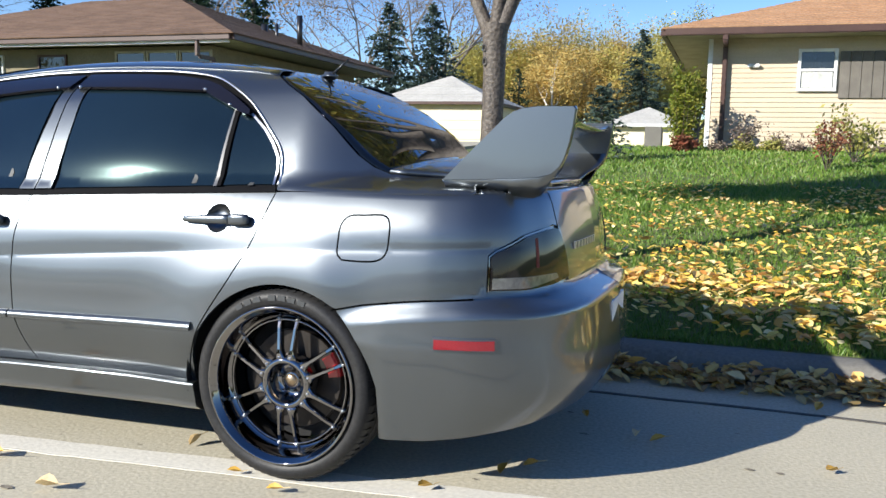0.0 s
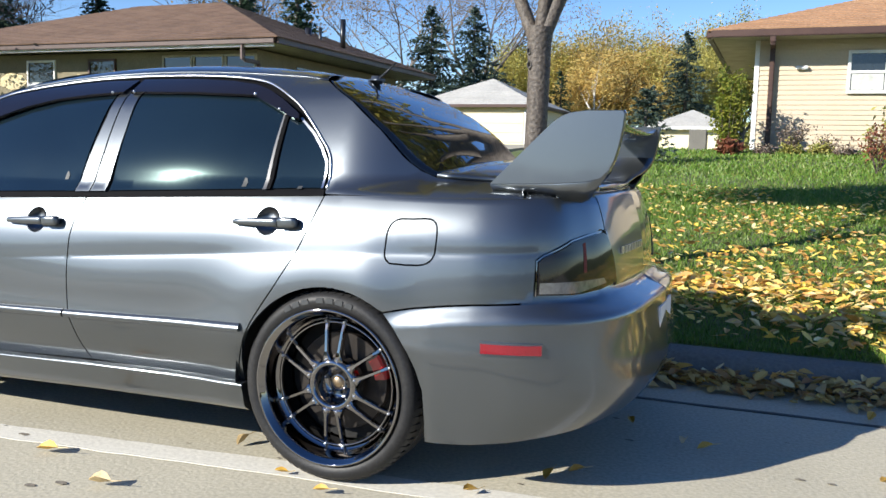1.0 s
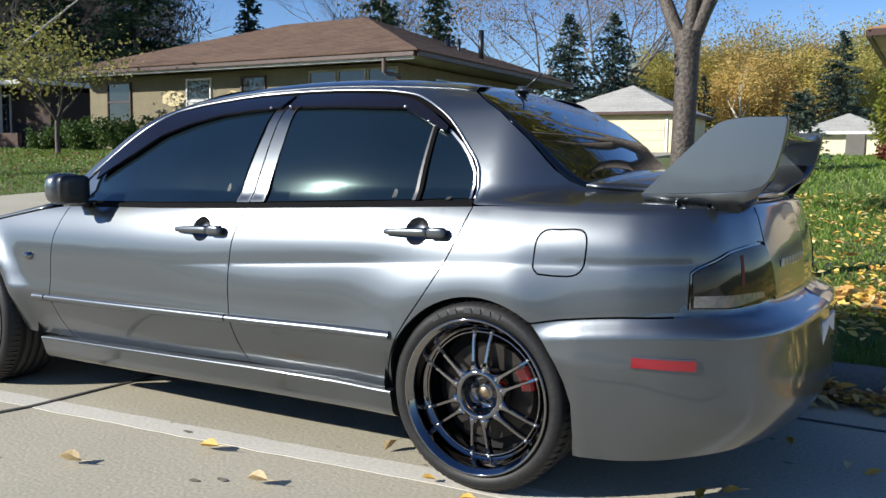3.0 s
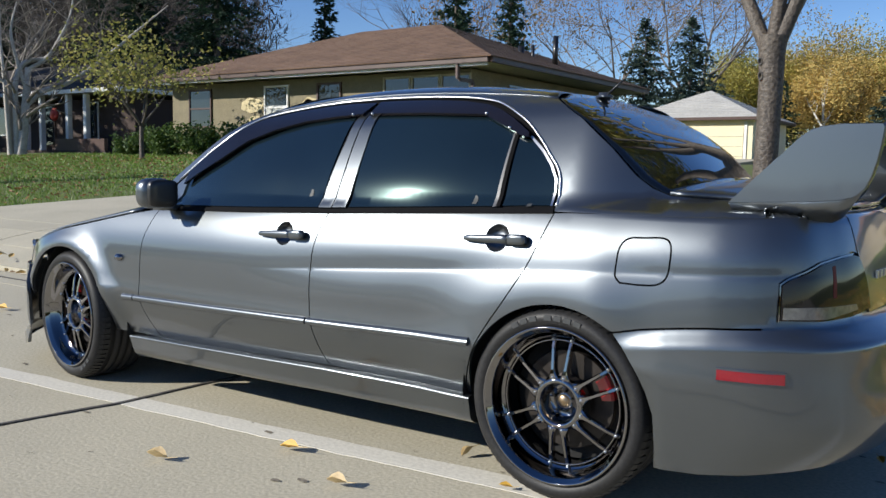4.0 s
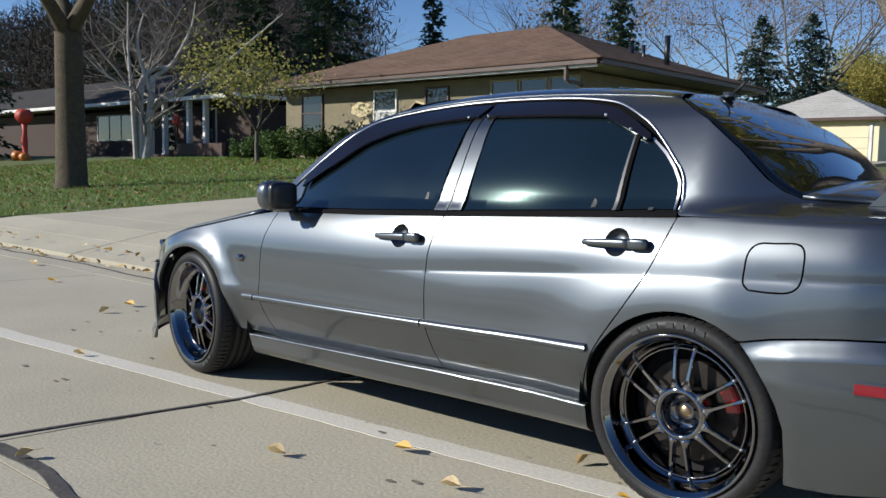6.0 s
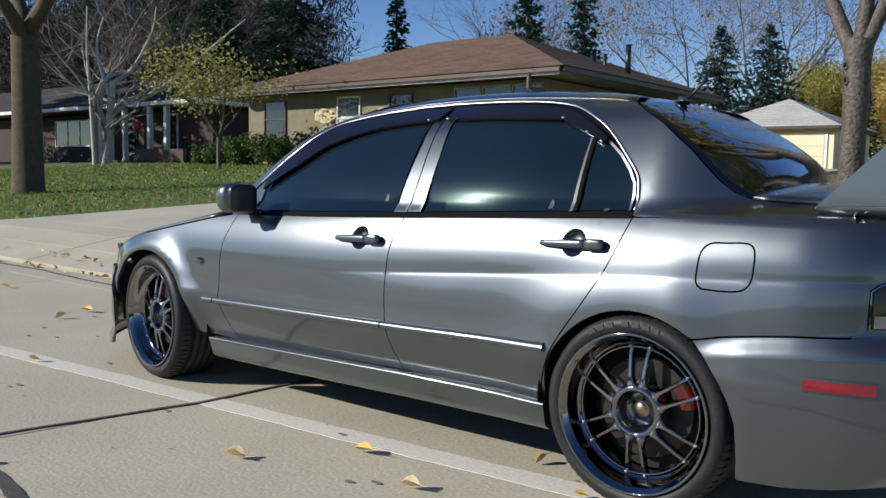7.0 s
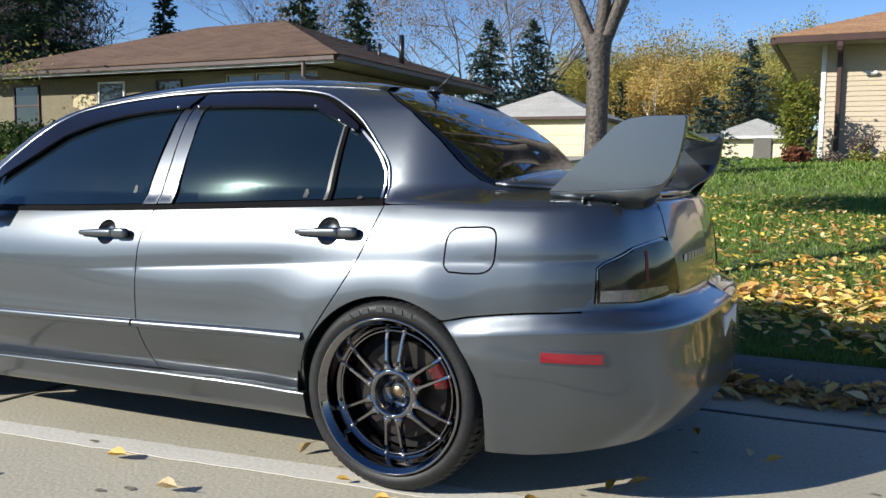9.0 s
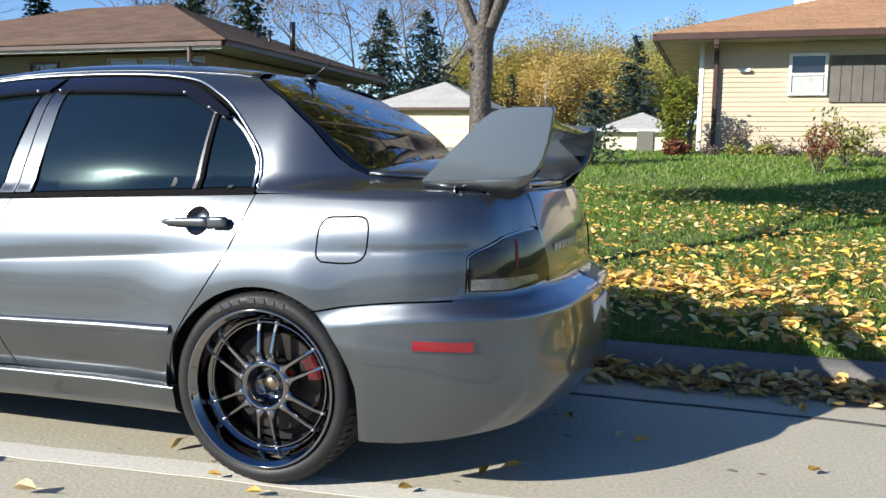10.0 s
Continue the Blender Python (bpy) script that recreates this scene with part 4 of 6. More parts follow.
# wheels: deep polished lip, six pairs of thin spokes
def build_wheel(name):
    w = thing(name, "black chrome alloy wheel with six twin spokes and a low tyre", "wheel")
    w.parent = None
    tyre = [(0.236, 0.05), (0.244, 0.032), (0.262, 0.02), (0.28, 0.022), (0.292, 0.034), (0.3, 0.052), (0.3, 0.075)]
    for k in range(1, 5):
        y = 0.075 + k * 0.036
        tyre += [(0.305, y - 0.008), (0.298, y - 0.005), (0.298, y + 0.002), (0.305, y + 0.005)]
    tyre += [(0.303, 0.245), (0.29, 0.27), (0.26, 0.275), (0.236, 0.26)]
    v, f = lathe(tyre, 96)
    t = raw("tyre", v, f, RUBBER, w, smooth=True)
    # tread blocks on the shoulder
    verts, faces = [], []
    for k in range(72):
        a = 2 * math.pi * (k + 0.2) / 72
        b = a + 2 * math.pi * 0.55 / 72
        base = len(verts)
        for ang in (a, b):
            for r, y in ((0.2935, 0.034), (0.3025, 0.052), (0.3065, 0.078), (0.3, 0.08)):
                verts.append((r * math.cos(ang), y, r * math.sin(ang)))
        faces += [(base, base + 1, base + 5, base + 4), (base + 1, base + 2, base + 6, base + 5), (base + 2, base + 3, base + 7, base + 6), (base, base + 3, base + 2, base + 1), (base + 4, base + 5, base + 6, base + 7)]
    raw("tread_pattern", verts, faces, RUBBER, w, kind="stuff")
    rim = [(0.2455, 0.03), (0.2475, 0.022), (0.245, 0.016), (0.239, 0.018), (0.236, 0.026), (0.228, 0.03), (0.224, 0.04), (0.219, 0.056), (0.214, 0.075), (0.207, 0.083), (0.2, 0.085), (0.198, 0.1), (0.203, 0.16), (0.21, 0.24)]
    v, f = lathe(rim, 96)
    raw("rim", v, f, CHROME, w, smooth=True)
    v, f = lathe([(0.199, 0.082), (0.197, 0.078), (0.193, 0.082), (0.194, 0.095)], 96)
    raw("spoke_ring", v, f, CHROME, w, smooth=True)
    for k in range(6):
        for s in (-1, 1):
            a = radians(90 + 60 * k)
            d, n = Vector((math.cos(a), 0, math.sin(a))), Vector((-math.sin(a), 0, math.cos(a)))
            verts, faces = [], []
            for i, (r, off, wd, y, th) in enumerate(((0.066, 0.018, 0.02, 0.062, 0.03), (0.08, 0.0185, 0.0165, 0.056, 0.03), (0.092, 0.02, 0.01, 0.056, 0.028), (0.105, 0.0215, 0.0068, 0.058, 0.026), (0.17, 0.0275, 0.0058, 0.07, 0.026), (0.192, 0.0295, 0.0075, 0.079, 0.02), (0.203, 0.031, 0.012, 0.086, 0.014))):
                c = d * r + n * (off * s)
                for q, dy in ((-wd, 0.004), (-wd * 0.6, 0.0), (wd * 0.6, 0.0), (wd, 0.004), (wd * 0.8, th), (-wd * 0.8, th)):
                    p = c + n * q
                    verts.append((p.x, y + dy, p.z))
            for i in range(6):
                faces += [(i * 6 + j, i * 6 + (j + 1) % 6, (i + 1) * 6 + (j + 1) % 6, (i + 1) * 6 + j) for j in range(6)]
            raw("spoke", verts, faces, CHROME, w)
    hub = [(0.088, 0.11), (0.086, 0.075), (0.081, 0.06), (0.072, 0.054), (0.065, 0.056), (0.061, 0.064), (0.059, 0.08), (0.057, 0.118), (0.032, 0.12), (0.029, 0.105), (0.026, 0.1), (0.02, 0.1)]
    v, f = lathe(hub, 40)
    raw("hub", v, f, CHROME, w, smooth=True)
    v, f = lathe([(0.022, 0.106), (0.021, 0.098), (0.014, 0.094), (0.0005, 0.093)], 28)
    raw("centre_cap", v, f, GOLD, w, "bronze centre cap", smooth=True)
    for k in range(5):
        a = radians(18 + 72 * k)
        v, f = lathe([(0.0075, 0.119), (0.0075, 0.1), (0.005, 0.097), (0.0005, 0.1)], 8)
        raw("wheel_nut", [(p[0] + 0.044 * math.cos(a), p[1], p[2] + 0.044 * math.sin(a)) for p in v], f, CHROME, w)
    for k in range(12):
        a = radians(90 + 60 * (k // 2) + (9 if k % 2 else -9))
        v, f = lathe([(0.004, 0.082), (0.004, 0.074), (0.0005, 0.072)], 6)
        raw("rivet", [(p[0] + 0.2 * math.cos(a), p[1], p[2] + 0.2 * math.sin(a)) for p in v], f, BRIGHT, w)
        b = radians(90 + 60 * (k // 2) + (13 if k % 2 else -13))
        raw("rivet", [(p[0] * 0.9 + 0.083 * math.cos(b), p[1] - 0.022, p[2] * 0.9 + 0.083 * math.sin(b)) for p in v], f, BRIGHT, w)
    v, f = lathe([(0.06, 0.13), (0.155, 0.13), (0.157, 0.135), (0.157, 0.15), (0.06, 0.152)], 64)
    raw("brake_disc", v, f, DISC, w, smooth=False)
    verts, faces = [], []
    arcs = np.linspace(radians(9), radians(36), 8)
    for a in arcs:
        for r, y in ((0.126, 0.118), (0.128, 0.106), (0.16, 0.106), (0.168, 0.112), (0.168, 0.17), (0.126, 0.17)):
            verts.append((r * math.cos(a), y, r * math.sin(a)))
    for i in range(7):
        faces += [(i * 6 + j, i * 6 + (j + 1) % 6, (i + 1) * 6 + (j + 1) % 6, (i + 1) * 6 + j) for j in range(6)]
    faces += [tuple(range(6))[::-1], tuple(range(42, 48))]
    raw("caliper", verts, faces, RED_CAL, w, "red brake caliper")
    v, f = lathe([(0.0, 0.17), (0.2, 0.17), (0.2, 0.18), (0.0, 0.18)], 32)
    raw("backing_plate", v, f, UNDER, w)
    return w


rear_wheel = build_wheel("alloy_wheel")
rear_wheel.matrix_basis = pose(0, 0.0, 0.305)
turned = copy_thing(rear_wheel, pose(-2.55, -0.03, 0.305, 0, 0, -7))
wheels = [rear_wheel, turned, copy_thing(rear_wheel, pose(0, 2 * MID, 0.305, 0, 0, 180)), copy_thing(rear_wheel, pose(-2.55, 2 * MID + 0.03, 0.305, 0, 0, 173))]
for w in wheels:
    w.parent = car
    w.matrix_parent_inverse = Matrix.Translation(-car.location)
    del w["category"]
# raised lettering on the tyre walls, too small to read
for wheel, degrees in ((turned, [-60, -52, -44]), (rear_wheel, [74, 81, 88, 95, 106, 113, 120])):
    for deg in degrees:
        a = radians(deg)
        d, n = Vector((math.cos(a), 0, math.sin(a))), Vector((-math.sin(a), 0, math.cos(a)))
        verts = [tuple(d * (0.272 + p) + n * q + Vector((0, y, 0))) for y in (0.0185, 0.0225) for p, q in ((-0.008, -0.012), (-0.008, 0.012), (0.008, 0.012), (0.008, -0.012))]
        mark = raw("tyre_mark", verts, [(0, 1, 2, 3), (4, 7, 6, 5), (0, 4, 5, 1), (1, 5, 6, 2), (2, 6, 7, 3), (3, 7, 4, 0)], PAPER, None, "pale raised tyre mark")
        mark.parent = wheel


# ---- ground ----
xs = np.r_[np.linspace(-300, -45, 14), np.linspace(-42, -13, 30), np.linspace(-12.8, -4.4, 29), np.linspace(-4, 14, 19), np.linspace(17, 300, 14)]
ys = np.r_[np.linspace(2.08, 22, 60), np.linspace(23, 70, 24), np.linspace(80, 600, 14)]
verts, faces = [], []
for y in ys:
    for x in xs:
        sink = 0.3 if -12.7 < x < -4.5 and y < 3.7 else 0.1 if -12 + 0.19 * (y - 3.6) < x < -7 + 0.19 * (y - 3.6) and y < 21.5 else 0.0
        verts.append((x, y, ground_z(x, y) - sink + 0.02 * noise.noise(Vector((x * 0.5, y * 0.5, 0))) * (y > 2.6)))
nx = len(xs)
for j in range(len(ys) - 1):
    for i in range(nx - 1):
        faces.append((j * nx + i, j * nx + i + 1, (j + 1) * nx + i + 1, (j + 1) * nx + i))
raw("ground", verts, faces, LAWN, None, "green autumn lawn that rises towards the houses", smooth=True, kind="structure")
box("road_bed", -300, 300, -7.5, 2.1, -0.4, -0.025, TAR, None, "dark bed under the concrete road", kind="structure")
vs, fs = [], []
for j, y in enumerate((-7.4, -8.0, -9, -11, -14, -20, -30, -45, -70, -110, -200, -400)):
    for i, x in enumerate(np.linspace(-300, 300, 61)):
        vs.append((x, y, 0.0 if j == 0 else 0.12 + 0.02 * noise.noise(Vector((x * 0.3, y * 0.3, 4)))))
        if i and j:
            k = j * 61 + i
            fs.append((k - 62, k - 1, k, k - 61))
raw("ground", vs, fs, LAWN, None, "green lawn beyond the other side of the road", smooth=True, kind="structure")
road = thing("road", "pale worn concrete road slabs with tarred joints", "road", kind="structure")
slab_n = 0


def slab(x0, x1, y0, y1, skew=0.0):
    """One slab, its top edge a little worn; skew leans its cross joints."""
    n = max(2, int((x1 - x0) / 0.4))
    g = 0.006
    top = []
    for k in range(n + 1):
        top.append((x0 + g + (x1 - x0 - 2 * g) * k / n, y0 + g + 0.004 * random.uniform(-1, 1)))
    for k in range(n + 1):
        top.append((x1 - g - (x1 - x0 - 2 * g) * k / n, y1 - g + 0.004 * random.uniform(-1, 1)))
    m = len(top)
    lean = lambda x, y: x + skew * (y + 0.1)
    vs = [(lean(x, y), y, 0.0) for x, y in top] + [(lean(x, y), y, -0.05) for x, y in top]
    fs = [tuple(range(m))] + [(i, m + i, m + (i + 1) % m, (i + 1) % m) for i in range(m)]
    raw("slab", vs, fs, CONCRETE, road)


JX = [-300, -60, -29.6, -25, -20.4, -15.8, -11.2, -6.6, -2.0, 2.6, 7.2, 11.8, 40, 300]
for a, b in zip(JX[:-1], JX[1:]):
    slab(a, b, -1.16, 1.44, 0.12)
    slab(a, b, -4.6, -1.16, 0.12)
    slab(a, b, 1.44, 1.87, 0.0)
    slab(a, b, -7.4, -4.6, 0.12)


def ribbon(name, line, widths, z, material, label, jitter=0.0, kind="structure"):
    """A flat irregular strip with a small thickness along a line on the road."""
    pts = np.array(line, float)
    t = np.r_[0, np.cumsum(np.hypot(*np.diff(pts, axis=0).T))]
    n = max(3, int(t[-1] / 0.05))
    vs, fs = [], []
    for k in range(n + 1):
        s = t[-1] * k / n
        x, y, w = float(np.interp(s, t, pts[:, 0])), float(np.interp(s, t, pts[:, 1])), float(np.interp(s, t, widths))
        x2, y2 = float(np.interp(s + 0.05, t, pts[:, 0])), float(np.interp(s + 0.05, t, pts[:, 1]))
        x1, y1 = float(np.interp(s - 0.05, t, pts[:, 0])), float(np.interp(s - 0.05, t, pts[:, 1]))
        d = Vector((x2 - x1, y2 - y1)).normalized()
        j = jitter * noise.noise(Vector((x * 2.3, y * 2.3, 7)))
        wa, wb = w * (1 + 0.5 * jitter * 20 * noise.noise(Vector((x * 9, y * 9, 1)))), w * (1 + 0.5 * jitter * 20 * noise.noise(Vector((x * 9, y * 9, 5))))
        for sgn, ww in ((1, wa), (-1, wb)):
            vs.append((x - d.y * sgn * ww / 2, y + d.x * sgn * ww / 2 + j, z))
        for sgn, ww in ((1, wa), (-1, wb)):
            vs.append((x - d.y * sgn * ww / 2, y + d.x * sgn * ww / 2 + j, z - 0.01))
    for k in range(n):
        a, b = 4 * k, 4 * k + 4
        fs += [(a, a + 1, b + 1, b), (a, b, b + 2, a + 2), (a + 1, a + 3, b + 3, b + 1)]
    return tagged(raw(name, vs, fs, material, None, label), kind=kind)


ribbon("pale_strip", [(-30, -2.3), (-10, -0.72), (-4.3, -0.27), (-2.04, -0.08), (-1.05, 0.0), (-0.38, 0.065), (2.5, 0.28), (9, 0.8)], [0.12, 0.12, 0.13, 0.115, 0.12, 0.12, 0.12, 0.12], 0.0018, STRIPE, "pale worn strip along the concrete road", 0.012)
ribbon("tar_joint", [(-2.19, -1.2), (-2.12, -0.8), (-1.975, -0.13), (-1.96, 0.3), (-1.86, 1.44)], [0.02, 0.016, 0.022, 0.016, 0.015], 0.006, TAR, "dark tarred cross joint", 0.03)
ribbon("tar_joint", [(-9, -1.2), (-2.2, -1.15), (-2.03, -1.1), (-1.7, -1.11), (-1.3, -1.15), (6, -1.16)], [0.03, 0.04, 0.06, 0.045, 0.05, 0.04], 0.005, TAR, "dark tarred long joint", 0.03)
ribbon("tar_joint", [(-30, 1.6), (-9.4, 1.69), (-7.4, 1.72), (-5.6, 1.6), (-3, 1.47), (0, 1.43), (1.3, 1.46), (2, 1.43), (12, 1.44)], [0.03, 0.03, 0.03, 0.025, 0.02, 0.02, 0.02, 0.02, 0.02], 0.005, TAR, "dark tarred gutter joint", 0.03)
# kerb with a rounded top, low across the driveway
prof = [(1.86, -0.03), (1.88, 0.03), (1.9, 0.085), (1.925, 0.108), (1.96, 0.118), (2.04, 0.122), (2.08, 0.12), (2.1, 0.06)]
vs, fs = [], []
kx = np.r_[np.linspace(-4.6, -3.8, 7), np.linspace(-3.5, 30, 60)]
for x in kx:
    low = smooth01((x + 4.6) / 0.8)
    wob = 0.012 * noise.noise(Vector((x * 0.6, 0, 3)))
    for y, z in prof:
        vs.append((x, y + wob, z * (0.15 + 0.85 * low) if z > 0 else z))
n = len(prof)
for k in range(len(kx) - 1):
    fs += [(k * n + i, (k + 1) * n + i, (k + 1) * n + i + 1, k * n + i + 1) for i in range(n - 1)]
raw("kerb", vs, fs, KERB, None, "rounded concrete kerb with leaves along it", smooth=True, kind="structure")
# driveway apron and path on the far side
drive = thing("driveway", "pale concrete driveway apron sloping up from the road", "driveway", kind="structure")


def drive_slab(corners):
    vs = [(x, y, ground_z(x, max(y, 2.1)) * smooth01((y - 1.7) / 1.2) + 0.03) for x, y in corners]
    vs += [(x, y, z - 0.12) for x, y, z in vs]
    raw("slab", vs, [(0, 1, 2, 3), (0, 4, 5, 1), (1, 5, 6, 2), (2, 6, 7, 3), (3, 7, 4, 0)], CONCRETE, drive)


for x0, x1, x2, x3 in ((-4.7, -7.95, -8.3, -4.9), (-7.97, -12.6, -11.9, -8.32)):
    for k in range(3):
        a, b = k / 3, (k + 1) / 3
        ya, yb = 1.88 + 1.75 * a, 1.88 + 1.75 * b
        lerp = lambda p, q, t: p + (q - p) * t
        drive_slab([(lerp(x1, x2, a), ya + 0.008), (lerp(x0, x3, a), ya + 0.008), (lerp(x0, x3, b), yb - 0.004), (lerp(x1, x2, b), yb - 0.004)])
for k in range(8):
    ya, yb = 3.64 + 2.2 * k, 3.64 + 2.2 * (k + 1)
    drive_slab([(-11.85 + 0.42 * k, ya), (-7.2 + 0.42 * k, ya), (-7.2 + 0.42 * (k + 1), yb - 0.012), (-11.85 + 0.42 * (k + 1), yb - 0.012)])


# ---- grass and leaves ----
def blades(name, count, area, height, seed, label, keep=lambda x, y: True):
    rng = np.random.default_rng(seed)
    vs, fs = [], []
    for _ in range(count):
        x, y = rng.uniform(area[0], area[1]), area[2] + (area[3] - area[2]) * rng.random() ** 1.6
        if not keep(x, y):
            continue
        z, h, a = ground_z(x, y) - 0.005, height * rng.uniform(0.5, 1.3), rng.uniform(0, 6.28)
        w = 0.004 + 0.0012 * (y - 2)
        lx, ly = rng.normal(0, 0.35) * h, rng.normal(0, 0.35) * h
        b = len(vs)
        vs += [(x - w * math.cos(a), y - w * math.sin(a), z), (x + w * math.cos(a), y + w * math.sin(a), z), (x + lx, y + ly, z + h)]
        fs.append((b, b + 1, b + 2))
    raw(name, vs, fs, GRASS, None, label, kind="stuff")


on_drive = lambda x, y: -12.6 + 0.19 * max(0, y - 2) - 0.3 < x < -4.6 + 0.2 * max(0, y - 2) if y < 3.6 else -11.9 + 0.19 * (y - 3.6) - 0.1 < x < -7.1 + 0.19 * (y - 3.6)
blades("lawn_grass", 95000, (-2, 5.5, 2.13, 10), 0.042, 1, "short green lawn grass beside the kerb")
blades("lawn_grass", 45000, (-3, 7, 7, 19), 0.06, 2, "short green lawn grass before the house")
blades("lawn_grass", 70000, (-34, -9, 2.9, 19), 0.07, 3, "short green lawn grass beside the driveway", lambda x, y: not on_drive(x, y))


def leaf_shape(c, size, yaw, tilt, roll, curl):
    """Nine points of one curled leaf."""
    m = Euler((tilt, roll, yaw)).to_matrix()
    out = [(-0.6, 0, 0.02), (-0.42, 0.22, curl * 0.6), (-0.05, 0.36, curl * 1.1), (0.3, 0.25, curl), (0.7, 0.0, curl * 0.5), (0.3, -0.25, curl), (-0.05, -0.36, curl * 1.2), (-0.42, -0.22, curl * 0.6), (0, 0, 0)]
    return [tuple(Vector(c) + m @ (Vector(p) * size)) for p in out]


LEAF_F = [(k, (k + 1) % 8, 8) for k in range(8)]


def litter(name, spots, material, label, lift=0.012):
    vs, fs = [], []
    for x, y, s, up in spots:
        b = len(vs)
        z = (ground_z(x, y) if y > 2.1 else (0.12 if y > 1.93 else 0.0)) + lift + up
        vs += leaf_shape((x, y, z), s, random.uniform(0, 6.28), random.gauss(0, 0.3), random.gauss(0, 0.3), random.uniform(0.05, 0.3))
        fs += [tuple(b + i for i in f) for f in LEAF_F]
    raw(name, vs, fs, material, None, label, kind="stuff")


random.seed(5)
spots = []
while len(spots) < 8600:
    x, y = random.uniform(-2.5, 7), 2.13 + 7.5 * random.random() ** 1.7
    if noise.noise(Vector((x * 0.9, y * 0.7, 2))) + random.gauss(0.1, 0.25) > 0.02 + 0.05 * max(0, y - 5):
        spots.append((x, y, random.uniform(0.03, 0.062), 0.03 + random.uniform(0, 0.035)))
for cx, cy, m, sp in ((0.75, 3.35, 190, 0.2), (1.5, 3.3, 90, 0.18), (1.95, 3.9, 80, 0.2), (2.6, 3.4, 120, 0.3), (1.2, 4.6, 60, 0.2), (0.4, 3.0, 160, 0.3), (1.6, 2.5, 110, 0.3), (2.6, 2.5, 110, 0.3)):
    spots += [(cx + random.gauss(0, 1.6 * sp), max(2.14, cy + random.gauss(0, sp * 0.7)), random.uniform(0.04, 0.075), random.uniform(0.035, 0.08)) for _ in range(m)]
litter("fallen_leaves", spots, FALLEN, "yellow and orange leaves strewn over the lawn")
spots = [(random.uniform(-34, -11), 3 + 14 * random.random(), random.uniform(0.045, 0.085), 0.05) for _ in range(3600)]
litter("fallen_leaves", [s for s in spots if not on_drive(s[0], s[1])], BROWN_LEAVES, "brown leaves strewn over the lawn beside the driveway")
spots = []
for _ in range(3600):
    x = random.uniform(-3.5, 7)
    d = abs(random.gauss(0, 0.09))
    spots.append((x, 1.86 - d, random.uniform(0.035, 0.075), max(0, 0.085 - 0.4 * d) * random.random()))
litter("gutter_leaves", spots, GUTTER_LEAF, "dry leaves heaped in the gutter along the kerb")
litter("driveway_leaves", [(random.uniform(-11.5, -6), random.uniform(1.7, 2.05), random.uniform(0.04, 0.07), 0.0) for _ in range(90)], GUTTER_LEAF, "dry leaves caught where the driveway meets the road")
for i, (x, y, s, pale, yaw) in enumerate([(-1.26, -0.48, 0.062, 1, 0.4), (-0.97, -0.13, 0.066, 0, 0.1), (-0.43, 0.215, 0.045, 1, 1.2), (-0.605, -0.285, 0.058, 1, 0.2), (-0.157, 0.02, 0.034, 0, 0.5), (0.63, 0.35, 0.05, 0, 1.4), (0.7, 0.43, 0.042, 0, 0.3),
                                          (1.635, 0.745, 0.045, 0, 0.8), (0.995, 0.867, 0.045, 1, 1.4), (1.07, 0.845, 0.045, 0, 0.2), (0.78, 1.05, 0.04, 0, 2.0), (0.44, 0.125, 0.045, 0, 1.0), (0.03, -0.06, 0.04, 0, 0.2), (-4.44, 0.49, 0.06, 1, 0.9),
                                          (-4.58, 0.75, 0.08, 0, 0.2), (-3.27, -0.24, 0.055, 1, 0.5), (-1.85, -1.1, 0.05, 1, 1.0), (1.66, 1.52, 0.05, 0, 1.2), (-6.2, 0.9, 0.07, 0, 0.4), (-7.5, 1.3, 0.08, 1, 0.1)]):
    vs = leaf_shape((0, 0, 0.016), s, yaw, 0.25 * math.sin(i * 2.3), 0.3 * math.cos(i * 1.7), 0.45 if pale else 0.3)
    top = len(vs)
    vs += [(v[0], v[1], v[2] + 0.0012) for v in vs]
    fs = [tuple(reversed(f)) for f in LEAF_F] + [tuple(top + k for k in f) for f in LEAF_F] + [(k, (k + 1) % 8, top + (k + 1) % 8, top + k) for k in range(8)]
    lf = raw("fallen_leaf", vs, fs, PALE_LEAF if pale else ONE_LEAF, None)
    tagged(lf, "curled pale dry leaf lying on the concrete" if pale else "curled yellow brown leaf lying on the concrete", "leaf", "leaves on the road")
    tv, tf = tube_mesh([Vector(vs[4]), Vector(vs[4]) + Vector((0.6 * s * math.cos(yaw), 0.6 * s * math.sin(yaw), 0.004))], [0.0018, 0.001], 5)
    raw("stalk", tv, tf, PALE_LEAF, lf)
    lf.location = (x, y, 0.0)


# small dark flecks and stains on the concrete
vs, fs = [], []
random.seed(21)
for _ in range(150):
    x, y, r = random.uniform(-4.5, 2.2), random.uniform(-1.7, 1.4), random.choice((0.004, 0.005, 0.006, 0.008, 0.014, 0.02))
    b, k = len(vs), 7
    vs += [(x + r * random.uniform(0.6, 1.6) * math.cos(6.28 * i / k), y + r * random.uniform(0.4, 0.9) * math.sin(6.28 * i / k), 0.0035) for i in range(k)]
    fs.append(tuple(range(b, b + k)))
raw("road_flecks", vs, fs, FLECK, None, "small dark flecks and bits strewn on the concrete", kind="stuff")


